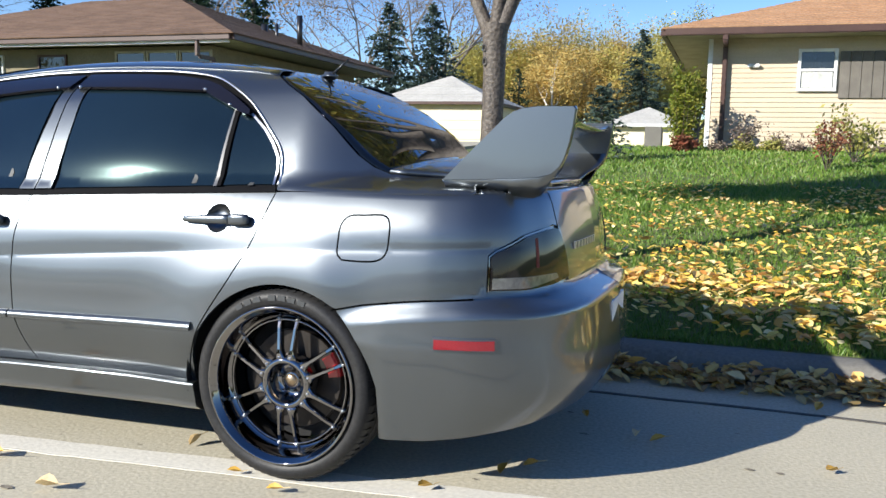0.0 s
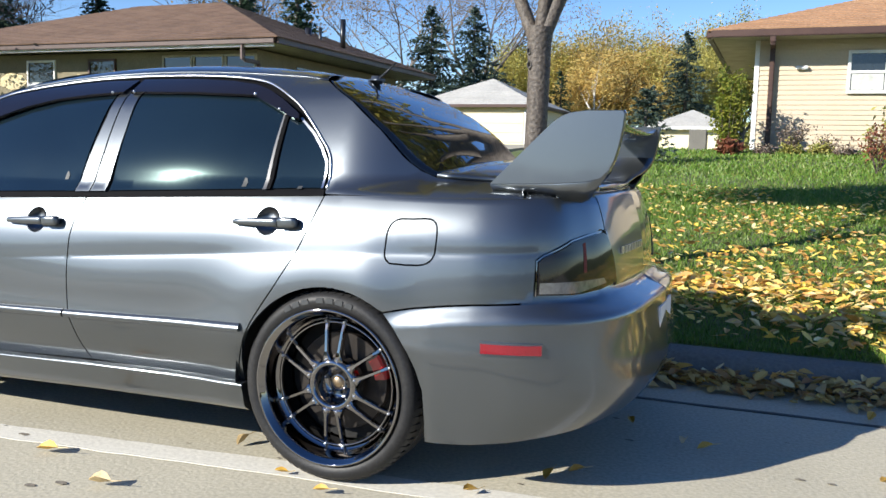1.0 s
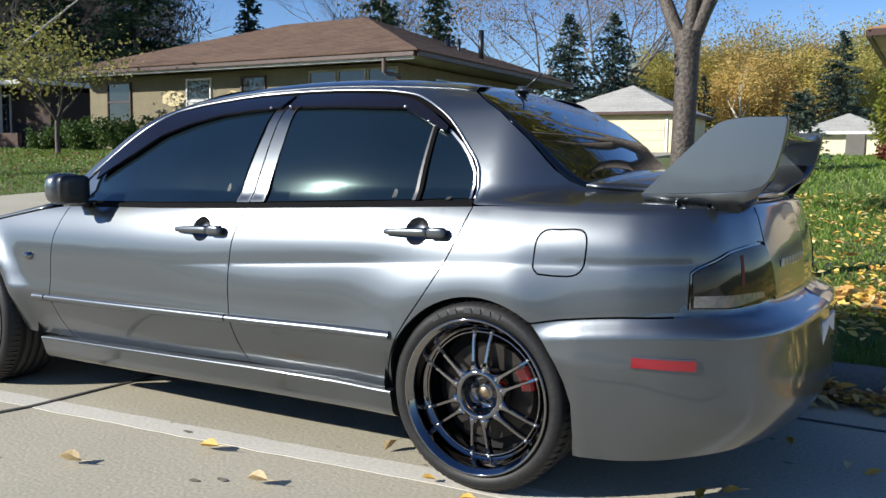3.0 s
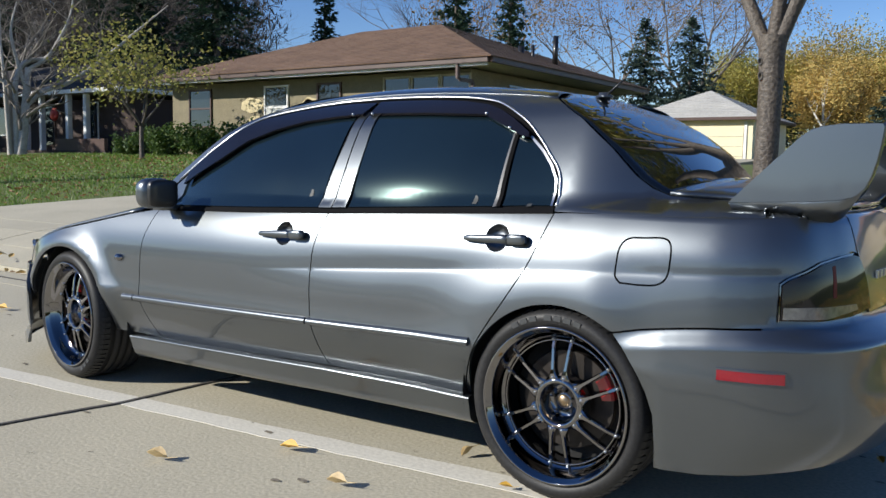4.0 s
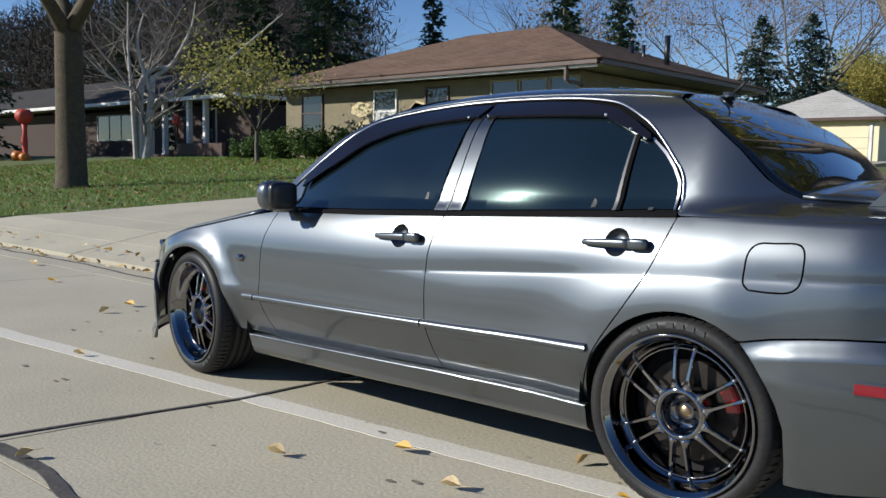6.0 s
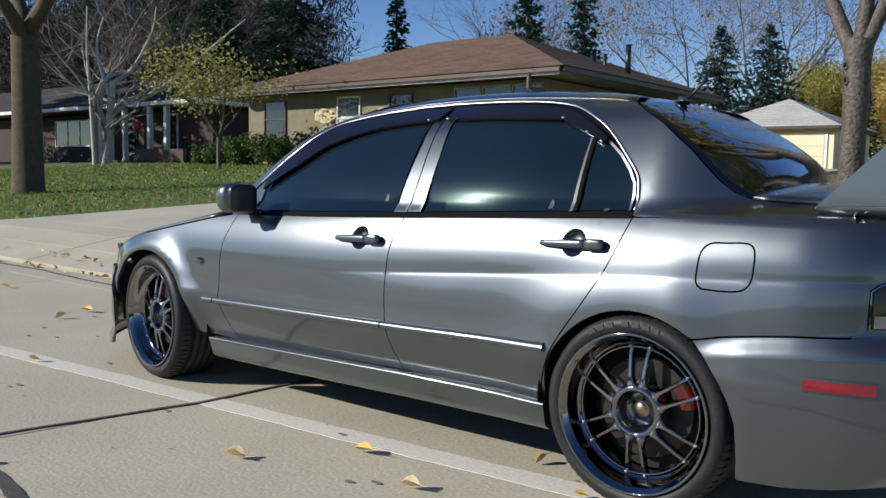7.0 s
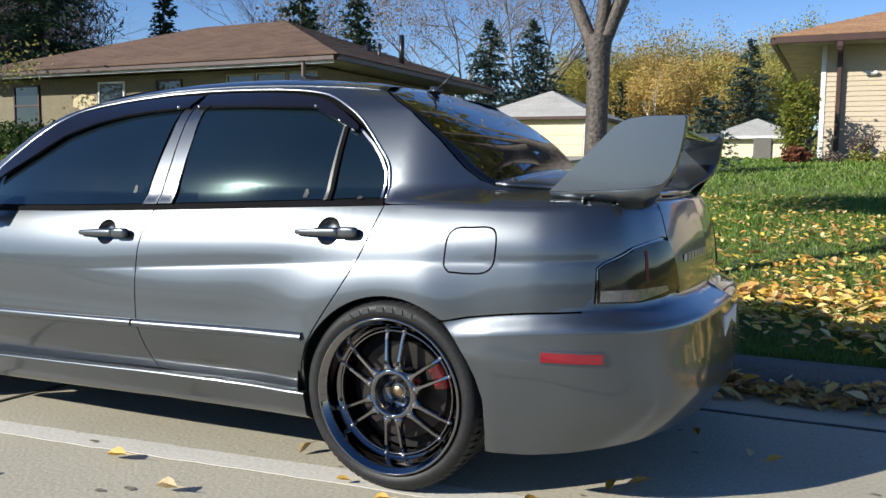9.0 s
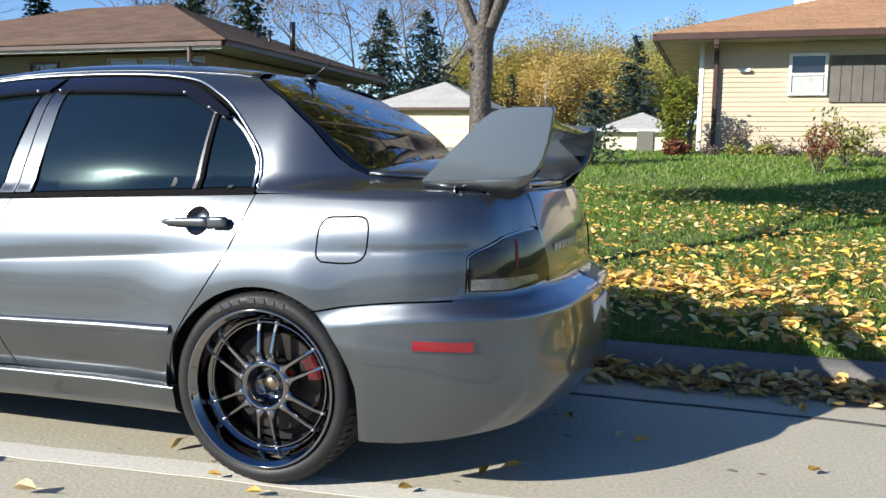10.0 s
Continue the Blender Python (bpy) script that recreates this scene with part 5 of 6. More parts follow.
# ---- trees ----
def grow(start, way, length, radius, depth, rng, tubes, tips, droop=0.0, spread=0.6, steps=5, kids=3):
    pts, rad = [Vector(start)], [radius]
    d = Vector(way).normalized()
    for k in range(steps):
        d = (d + Vector((rng.normal(0, 0.13), rng.normal(0, 0.13), rng.normal(0, 0.08) - droop))).normalized()
        pts.append(pts[-1] + d * (length / steps))
        rad.append(radius * (1 - 0.72 * (k + 1) / steps))
    tubes.append((pts, rad, 7 if radius > 0.04 else 5 if radius > 0.012 else 3))
    if depth == 0:
        tips.append(pts)
        return
    for i in range(kids):
        at = 0.35 + 0.65 * (i + rng.random()) / kids
        k = min(steps - 1, int(at * steps))
        p, r = pts[k] + (pts[k + 1] - pts[k]) * (at * steps - k), rad[k]
        side = Vector((rng.normal(), rng.normal(), rng.normal() * 0.6)).normalized()
        grow(p, d * (1 - spread) + side * spread + Vector((0, 0, 0.15)), length * rng.uniform(0.5, 0.75), r * 0.62, depth - 1, rng, tubes, tips, droop, spread, max(3, steps - 1), kids)


def tubes_mesh(name, tubes, material, parent, label=""):
    vs, fs = [], []
    for pts, rad, sides in tubes:
        a, b = tube_mesh(pts, rad, sides, len(vs), False)
        vs += a
        fs += b
    return raw(name, vs, fs, material, parent, label, smooth=True)


def leaf_cloud(name, places, size, material, parent, rng, label=""):
    """Many single small leaves."""
    vs, fs = [], []
    for p in places:
        s = size * rng.uniform(0.6, 1.3)
        a = Vector(rng.normal(size=3)).normalized() * s
        b = a.orthogonal().normalized() * s * 0.55
        i = len(vs)
        vs += [p - a, p + b, p + a, p - b]
        fs.append((i, i + 1, i + 2, i + 3))
    return raw(name, vs, fs, material, parent, label)


def around(tips, per, sigma, rng):
    out = []
    for pts in tips:
        for _ in range(per):
            p = pts[rng.integers(1, len(pts))]
            out.append(p + Vector(rng.normal(0, sigma, 3)))
    return out


def broadleaf(name, x, y, height, trunk, seed, label, bark, leaves=None, per=20, leaf=0.1, sigma=0.3, depth=3, kids=4, fork=0.35, limbs=4, base=None, spread=0.6, category="tree", lean=(0, 0)):
    rng = np.random.default_rng(seed)
    z = ground_z(x, y) if base is None else base
    t = thing(name, label, category, at=(x, y, z))
    tubes, tips = [], []
    top = Vector((x + lean[0], y + lean[1], z + height * fork))
    pts = [Vector((x, y, z - 0.1)), Vector((x, y, z + 0.12)), Vector((x, y, z)).lerp(top, 0.5) + Vector((rng.normal(0, 0.02), 0, 0)), top]
    tubes.append((pts, [trunk * 0.72, trunk * 0.56, trunk * 0.5, trunk * 0.47], 14))
    for i in range(limbs):
        a = 6.28 * (i + 0.3 * rng.random()) / limbs
        grow(top - Vector((0, 0, 0.05 * i * trunk)), (math.cos(a) * spread, math.sin(a) * spread, 1.0), height * (1 - fork) * rng.uniform(0.6, 0.8), trunk * 0.3, depth, rng, tubes, tips, 0.0, 0.55, 5, kids)
    tubes_mesh("trunk", [q for q in tubes if q[1][0] > trunk * 0.22], bark, t)
    tubes_mesh("twig_crown", [q for q in tubes if q[1][0] <= trunk * 0.22], bark, t)
    if leaves:
        leaf_cloud("crown", around(tips, per, sigma, rng), leaf, leaves, t, rng)
    return t


def spruce(name, x, y, height, width, seed, label, material, base=None):
    rng = np.random.default_rng(seed)
    z = ground_z(x, y) if base is None else base
    t = thing(name, label, "tree", "spruces behind the houses", at=(x, y, z))
    v, f = tube_mesh([(x, y, z - 0.2), (x, y, z + height * 0.97)], [height * 0.022, 0.02], 8)
    raw("trunk", v, f, BARK, t, smooth=True)
    vs, fs = [], []
    n = int(max(height, 5) * 24)
    size = min(1.0, 0.25 + height / 12)
    for i in range(n):
        s = (i + rng.random()) / n
        h = z + height * (0.04 + 0.96 * s)
        reach = width * 0.5 * (1 - s) ** 0.85 * rng.uniform(0.65, 1.12) + 0.1
        a = rng.uniform(0, 6.28)
        for k in range(max(4, int(reach * 8))):
            q = (k + 0.3 + 0.7 * rng.random()) / max(4, int(reach * 8))
            r = reach * q
            dz = 0.12 * r - 0.3 * r * q + (0.12 if q > 0.85 else 0)
            c = Vector((x + math.cos(a) * r, y + math.sin(a) * r, h + dz)) + Vector(rng.normal(0, 0.06 * size, 3))
            for _ in range(6):
                d = Vector((math.cos(a) + rng.normal(0, 0.7), math.sin(a) + rng.normal(0, 0.7), rng.normal(-0.3, 0.35))).normalized() * rng.uniform(0.14, 0.3) * size
                w = d.orthogonal().normalized() * 0.055 * size
                b = len(vs)
                vs += [c - w, c + w, c + d]
                fs.append((b, b + 1, b + 2))
    raw("needles", vs, fs, material, t)
    return t


def shrub(name, x, y, w, h, seed, label, material, n=900, leaf=0.05, base=None, stems=9, category="shrub", open_=0.5):
    rng = np.random.default_rng(seed)
    z = ground_z(x, y) if base is None else base
    t = thing(name, label, category, at=(x, y, z))
    tubes, tips = [], []
    for i in range(stems):
        a = 6.28 * i / stems
        grow((x, y, z - 0.03), (math.cos(a) * w / h * 0.7, math.sin(a) * w / h * 0.7, 1), h * rng.uniform(0.42, 0.66), 0.006 + 0.006 * h, 1, rng, tubes, tips, 0.02, open_, 4, 3)
    tubes_mesh("stem_cluster", tubes, BARK, t)
    leaf_cloud("leaves", around(tips, max(2, n // max(1, len(tips))), 0.06 * w + 0.02, rng), leaf, material, t, rng)
    return t


# young street tree beside the kerb, its yellow crown mostly fallen
rng = np.random.default_rng(11)
TX, TY = -0.28, 3.4
tz = ground_z(TX, TY)
street_tree = thing("street_tree", "young street tree with knotted grey bark and a thin yellow crown", "tree", at=(TX, TY, tz))
tubes, tips = [], []
tubes.append(([Vector((TX + dx, TY, z)) for dx, z in ((0.02, tz - 0.1), (0.01, tz + 0.1), (0.0, 0.7), (-0.005, 1.0), (0.0, 1.3), (0.005, 1.6), (0.0, 1.76), (0.005, 1.88))], [0.11, 0.09, 0.076, 0.074, 0.073, 0.074, 0.08, 0.088], 20))
for way, ln, r in (((-0.55, 0.1, 1.0), 2.5, 0.05), ((0.05, 0.05, 1.0), 2.8, 0.048), ((0.42, -0.1, 1.0), 2.5, 0.052), ((0.1, 0.6, 1.0), 2.6, 0.045)):
    grow((TX + 0.06 * way[0], TY + 0.06 * way[1], 1.8), way, ln, r, 3, rng, tubes, tips, -0.02, 0.5, 6, 4)
tubes_mesh("trunk", tubes, BARK, street_tree)
twigs = tips + [pts for pts, rad, _ in tubes if rad[0] < 0.034]
leaf_cloud("crown", [p for p in around(twigs, 150, 0.25, rng) if p.z > 2.4], 0.065, YELLOW_CROWN, street_tree, rng)
for kx_, kz_, kr in ((-0.05, 1.72, 0.022), (-0.045, 1.63, 0.025), (0.03, 1.8, 0.016)):
    v, f = lathe([(kr, 0.02), (kr * 0.9, -0.006), (kr * 0.6, -0.004), (kr * 0.3, 0.008)], 14)
    raw("knot", [(TX + kx_ + p[0] * 0.7, TY - 0.066 + p[1], kz_ + p[2] * 1.3) for p in v], f, TAR, street_tree, "dark knot hole", smooth=True)
# tree on the lawn beside the driveway
broadleaf("lawn_tree", -18.3, 6.7, 9.0, 0.62, 21, "large bare street tree with dark bark on the lawn", DARK_BARK, OLIVE_CROWN, 1, 0.08, 0.2, 3, 4, 0.385, 4, spread=0.75, category="tree")
rng = np.random.default_rng(33)
pale = thing("bare_tree", "old bare tree with pale twisted limbs before the porch", "tree", at=(-34.6, 17.6, 1.15))
PALE_LIMB_LINES = [
    ([(-34.61, 17.58, 0.92), (-34.53, 17.73, 2.42), (-34.47, 17.84, 3.66), (-34.42, 17.92, 4.87)], (0.3, 0.26, 0.23, 0.16)),
    ([(-34.47, 17.83, 3.29), (-34.14, 18.42, 3.93), (-33.66, 19.29, 4.34), (-32.95, 20.57, 5.49), (-32.3, 21.74, 6.73), (-31.63, 22.93, 7.98)], (0.17, 0.15, 0.13, 0.1, 0.07, 0.03)),
    ([(-34.66, 17.5, 1.04), (-34.66, 17.48, 2.41), (-34.67, 17.48, 4.13), (-34.51, 17.76, 5.01), (-34.2, 18.32, 5.26), (-33.96, 18.76, 5.24)], (0.2, 0.18, 0.15, 0.13, 0.1, 0.05)),
    ([(-34.42, 17.92, 4.77), (-34.05, 18.59, 5.37), (-33.78, 19.07, 6.32), (-33.6, 19.39, 7.2), (-33.52, 19.53, 8.2)], (0.13, 0.11, 0.09, 0.06, 0.03)),
    ([(-34.79, 17.25, 1.04), (-34.84, 17.17, 3.14), (-34.87, 17.12, 4.34), (-34.92, 17.03, 6.06), (-34.91, 17.05, 7.99)], (0.14, 0.12, 0.1, 0.07, 0.03)),
    ([(-34.49, 17.8, 4.15), (-34.62, 17.56, 5.12), (-34.72, 17.38, 6.33), (-34.6, 17.6, 7.55)], (0.12, 0.1, 0.07, 0.03)),
    ([(-34.67, 17.47, 3.89), (-34.97, 16.93, 4.35), (-35.36, 16.24, 4.8), (-35.78, 15.47, 5.6)], (0.09, 0.07, 0.05, 0.02)),
    ]
tubes, twigs, tips = [], [], []
for line, radii in PALE_LIMB_LINES:
    pts = [Vector(p) for p in smooth_line(line, 4)]
    rad = [float(np.interp(i / (len(pts) - 1), np.linspace(0, 1, len(radii)), radii)) for i in range(len(pts))]
    tubes.append((pts, [r * 0.75 for r in rad], 9))
    for i in range(3, len(pts)):
        for _ in range(1 if i % 2 else 0):
            side = Vector((rng.normal(), rng.normal(), abs(rng.normal()) * 0.9 + 0.25)).normalized()
            grow(pts[i], side, rng.uniform(0.9, 2.4), max(0.014, rad[i] * 0.4), 2, rng, twigs, tips, 0.0, 0.5, 4, 3)
tubes_mesh("trunk", tubes, GREY_LIMB, pale)
tubes_mesh("twig_crown", twigs, PALE_BARK, pale)
broadleaf("bare_tree", -37.2, 18.6, 8.5, 0.3, 34, "slim bare tree with pale bark before the porch", PALE_BARK, None, depth=3, kids=4, fork=0.35, limbs=4, spread=0.6)
broadleaf("small_tree", -24.1, 16.0, 4.3, 0.15, 41, "small tree with yellow green leaves beside the hedge", BARK, OLIVE_CROWN, 15, 0.07, 0.26, 2, 5, 0.26, 6, spread=0.62)
shrub("hedge_bush", -25.8, 18.2, 1.6, 1.3, 51, "clipped dark green bush against the house", SHRUB, 2600, 0.07, stems=14)
shrub("hedge_bush", -23.9, 18.4, 1.8, 1.5, 52, "loose green bush against the house", SHRUB, 2600, 0.07, stems=14)
shrub("hedge_bush", -22.0, 18.6, 1.5, 1.4, 53, "green bush below the windows", SHRUB, 2200, 0.07, stems=14)
shrub("hedge_bush", -28.2, 18.6, 1.5, 1.1, 54, "low dark bush at the corner of the house", SHRUB, 2000, 0.07, stems=12)
# spruces
spruce("spruce", -39.0, 32, 15.5, 8.5, 61, "tall dark spruce behind the houses", SPRUCE)
spruce("spruce", -45.0, 31, 14.0, 7.5, 62, "tall dark spruce behind the houses", SPRUCE)
spruce("spruce", -52.0, 33, 13.0, 7, 165, "broad dark spruce behind the porch house", SPRUCE)
spruce("spruce", -58.0, 36, 14.0, 7, 166, "broad dark spruce behind the porch house", SPRUCE)
spruce("spruce", -65.0, 33, 14.0, 8, 167, "broad dark spruce behind the porch house", SPRUCE)
spruce("spruce", -35.2, 37, 11.0, 4.2, 63, "slender dark spruce behind the roof", SPRUCE)
spruce("spruce", -25.6, 37, 11.6, 5.0, 64, "broad dark spruce behind the roof", SPRUCE)
spruce("spruce", -22.8, 38, 10.8, 4.4, 65, "broad dark spruce behind the roof", SPRUCE)
spruce("spruce", -20.05, 50, 8.95, 8.2, 66, "blue green spruce behind the garage", BLUE_SPRUCE)
spruce("spruce", -17.3, 50.5, 8.9, 8.2, 67, "blue green spruce behind the garage", BLUE_SPRUCE)
spruce("spruce", -5.1, 60, 8.3, 6.5, 68, "blue green spruce among the yellow trees", BLUE_SPRUCE)
spruce("spruce", -13.4, 58, 5.6, 3.6, 69, "dark spruce behind the garage", SPRUCE)
# spruces at the edge of the lots that shade the porch house
spruce("spruce", -48.5, 13.2, 22.0, 9, 161, "tall dark spruce on the next lawn", SPRUCE)
spruce("spruce", -54.5, 13.6, 22.0, 9, 162, "tall dark spruce on the next lawn", SPRUCE)
spruce("spruce", -60.5, 13.0, 22.0, 9, 163, "tall dark spruce on the next lawn", SPRUCE)
# far trees
broadleaf("bare_tree", -21.0, 62, 17, 0.45, 71, "tall bare tree with a few rust leaves behind the spruces", PALE_BARK, RUST_CROWN, 6, 0.08, 0.35, 4, 4, 0.25, 6, spread=0.8)
broadleaf("bare_tree", -27.0, 60, 16, 0.4, 72, "tall bare tree with rust leaves behind the house", PALE_BARK, RUST_CROWN, 5, 0.08, 0.35, 4, 4, 0.25, 5, spread=0.8)
broadleaf("bare_tree", -29.5, 44, 10.5, 0.4, 73, "thin bare tree behind the roof", BARK, RUST_CROWN, 2, 0.12, 0.3, 3, 5, 0.35, 4)
broadleaf("bare_tree", -33.0, 46, 12.0, 0.4, 74, "thin bare tree behind the roof", BARK, None, 2, 0.12, 0.3, 3, 5, 0.35, 4)
for i, (x, y, h, m, l) in enumerate([(-15.0, 68, 9.6, YELLOW_CROWN, "yellow"), (-11.6, 70, 10.4, ORANGE_CROWN, "orange"), (-8.6, 72, 10.6, YELLOW_CROWN, "yellow"), (-4.6, 71, 10.0, OLIVE_CROWN, "olive yellow"), (-1.6, 69, 9.6, YELLOW_CROWN, "yellow"), (-18.5, 72, 9.0, OLIVE_CROWN, "olive"), (-10.2, 62, 7.0, ORANGE_CROWN, "orange"), (1.5, 72, 10, OLIVE_CROWN, "olive yellow"), (-6.6, 65, 7.4, YELLOW_CROWN, "yellow")]):
    broadleaf("autumn_tree", x, y, h * 0.88, 0.4, 80 + i, f"far {l} autumn tree behind the gardens", PALE_BARK, m, 170, 0.09, 0.45, 2, 6, 0.2, 7, spread=0.85)
broadleaf("birch", -11.2, 59, 5.8, 0.3, 95, "white birch with a forked bare trunk", WHITE_BARK, None, depth=2, kids=3, fork=0.45, limbs=3)
for i, (x, y, h) in enumerate([(-48, 36, 12), (-54, 36, 13), (-60, 38, 13), (-51, 36, 12), (-64, 36, 12), (-57, 42, 14), (-56, 44, 14)]):
    broadleaf("bare_tree", x, y, h, 0.45, 100 + i, "tall bare tree behind the porch house", BARK, None, 2, 0.14, 0.4, 3, 6, 0.3, 6, spread=0.9)
vs, fs = [], []
rngw = np.random.default_rng(7)
for _ in range(9000):
    a = rngw.uniform(-100, 40)
    p = Vector((a, 88 + rngw.uniform(0, 10), 1.0 + 6.5 * rngw.random() * (0.8 + 0.25 * math.sin(a * 0.4))))
    d = Vector(rngw.normal(size=3)).normalized() * 0.4
    w = d.orthogonal().normalized() * 0.25
    b = len(vs)
    vs += [p - d, p + w, p + d, p - w]
    fs.append((b, b + 1, b + 2, b + 3))
raw("far_woods", vs, fs, OLIVE_CROWN, None, "far olive and yellow woods behind the gardens", kind="stuff")
# thickets of bare twigs behind the porch house, and woods beyond the other side of the road
vs, fs = [], []
for _ in range(100000):
    p = Vector((rngw.uniform(-115, -51), rngw.uniform(36, 50), 1.0 + 16.0 * rngw.random() ** 1.15))
    d = Vector((rngw.normal(0, 0.6), rngw.normal(0, 0.6), abs(rngw.normal(0.6, 0.5)))).normalized() * rngw.uniform(0.5, 1.4)
    w = d.orthogonal().normalized() * 0.05
    b = len(vs)
    vs += [p - w, p + w, p + d]
    fs.append((b, b + 1, b + 2))
raw("far_thicket", vs, fs, THICKET, None, "far thicket of bare brown twigs behind the porch house", kind="stuff")
vs, fs = [], []
for _ in range(16000):
    a = rngw.uniform(0, 2 * math.pi)
    p = Vector((70 * math.cos(a) - 5, -40 - 35 * abs(math.sin(a)), 5.0 * rngw.random() * (0.8 + 0.25 * math.sin(a * 9))))
    d = Vector(rngw.normal(size=3)).normalized() * 0.7
    w = d.orthogonal().normalized() * 0.45
    b = len(vs)
    vs += [p - d, p + w, p + d, p - w]
    fs.append((b, b + 1, b + 2, b + 3))
raw("far_woods", vs, fs, RUST_CROWN, None, "far brown woods beyond the other side of the road", kind="stuff")
# planting before the right house
spruce("young_spruce", -1.09, 14.0, 1.35, 1.15, 111, "small young spruce on the lawn beside the garden", BLUE_SPRUCE)
shrub("red_shrub", 2.72, 13.2, 0.4, 0.95, 112, "thin red brown shrub on the lawn", RED_SHRUB, 420, 0.035, stems=9, open_=0.3)
shrub("leafy_shrub", 3.3, 14.6, 0.8, 1.25, 113, "open olive green shrub before the siding", OLIVE_CROWN, 520, 0.05, stems=8)
rng = np.random.default_rng(114)
tall = thing("tall_shrub", "tall narrow yellow green shrub at the corner of the house", "shrub", at=(0.17, 17.6, ground_z(0.17, 17.6)))
tubes, places = [], []
for i in range(34):
    a, lean = rng.uniform(0, 6.28), rng.uniform(0.02, 0.2)
    h = rng.uniform(1.2, 2.15) - 2.2 * lean
    pts = [Vector((0.17 + math.cos(a) * lean * (0.5 + 1.4 * q), 17.6 + math.sin(a) * lean * (0.5 + 1.4 * q), ground_z(0.17, 17.6) - 0.05 + h * q)) for q in (0, 0.3, 0.6, 0.85, 1.0)]
    tubes.append((pts, [0.011, 0.009, 0.007, 0.005, 0.003], 4))
    for _ in range(120):
        q = 0.12 + 0.88 * rng.random()
        k = min(3, int(q * 4))
        places.append(pts[k].lerp(pts[k + 1], q * 4 - k) + Vector(rng.normal(0, 0.06, 3)))
tubes_mesh("stem_cluster", tubes, BARK, tall)
leaf_cloud("leaves", places, 0.042, LIME, tall, rng)
shrub("dry_perennials", 1.5, 18.0, 0.55, 0.85, 115, "dry pinkish perennials at the foot of the wall", DRY, 420, 0.035, stems=18, open_=0.3)
shrub("dry_perennials", 2.2, 18.1, 0.5, 0.5, 116, "dry pinkish perennials at the foot of the wall", DRY, 260, 0.035, stems=14, open_=0.3)
for i in range(7):
    shrub("border_plant", 0.9 + 0.55 * i, 17.7 + 0.12 * (i % 3), 0.5, 0.3 + 0.05 * (i % 3), 120 + i, "low grey green plant in the border", OLIVE_CROWN if i % 3 else DRY, 420, 0.035, stems=12)
shrub("red_shrub", 0.2, 17.2, 0.4, 0.45, 131, "low red brown shrub at the corner of the house", RED_SHRUB, 500, 0.06, stems=9)


# ---- houses ----
def hip_roof(parent, x0, x1, y0, y1, eave, rise, material, rows=14, ridge_along_x=True, label=""):
    """Four sloping faces of overlapping shingle courses over an eave rectangle."""
    run = min((y1 - y0), (x1 - x0)) / 2
    if (x1 - x0) >= (y1 - y0):
        a, b = Vector((x0 + run, (y0 + y1) / 2, eave + rise)), Vector((x1 - run, (y0 + y1) / 2, eave + rise))
    else:
        a, b = Vector(((x0 + x1) / 2, y0 + run, eave + rise)), Vector(((x0 + x1) / 2, y1 - run, eave + rise))
    c = [Vector((x0, y0, eave)), Vector((x1, y0, eave)), Vector((x1, y1, eave)), Vector((x0, y1, eave))]
    if (x1 - x0) >= (y1 - y0):
        sides = [(c[0], c[1], b, a), (c[1], c[2], b, b), (c[2], c[3], a, b), (c[3], c[0], a, a)]
    else:
        sides = [(c[0], c[1], a, a), (c[1], c[2], b, a), (c[2], c[3], b, b), (c[3], c[0], a, b)]
    vs, fs = [], []
    for p, q, r, s in sides:
        n = (q - p).cross(s - p).normalized()
        n = n if n.z > 0 else -n
        for k in range(rows):
            t0, t1 = k / rows, (k + 1) / rows
            l0, r0, l1, r1 = p.lerp(s, t0), q.lerp(r, t0), p.lerp(s, t1), q.lerp(r, t1)
            m = max(1, int((r0 - l0).length / 0.9))
            for j in range(m):
                u0, u1 = j / m, (j + 1) / m
                i = len(vs)
                up = n * 0.018
                vs += [l0.lerp(r0, u0) + up, l0.lerp(r0, u1) + up, l1.lerp(r1, u1) + n * 0.004, l1.lerp(r1, u0) + n * 0.004, l0.lerp(r0, u0) - n * 0.02, l0.lerp(r0, u1) - n * 0.02]
                fs += [(i, i + 1, i + 2, i + 3), (i + 4, i + 5, i + 1, i)]
    return raw("roof", vs, fs, material, parent, label)


def eaves(parent, x0, x1, y0, y1, z, drop, trim, soffit):
    """Gutter boards round the eave and the soffit under it."""
    bm = bmesh.new()
    for a in ((x0, x1, y0 - 0.1, y0 + 0.02), (x0, x1, y1 - 0.02, y1 + 0.1), (x0 - 0.1, x0 + 0.02, y0, y1), (x1 - 0.02, x1 + 0.1, y0, y1)):
        add_box(bm, *a, z - drop, z + 0.02, 0.015)
    part("gutter", bm, trim, parent, "eave gutter board")
    box("soffit", x0 + 0.03, x1 - 0.03, y0 + 0.03, y1 - 0.03, z - drop + 0.02, z - drop + 0.05, soffit, parent)


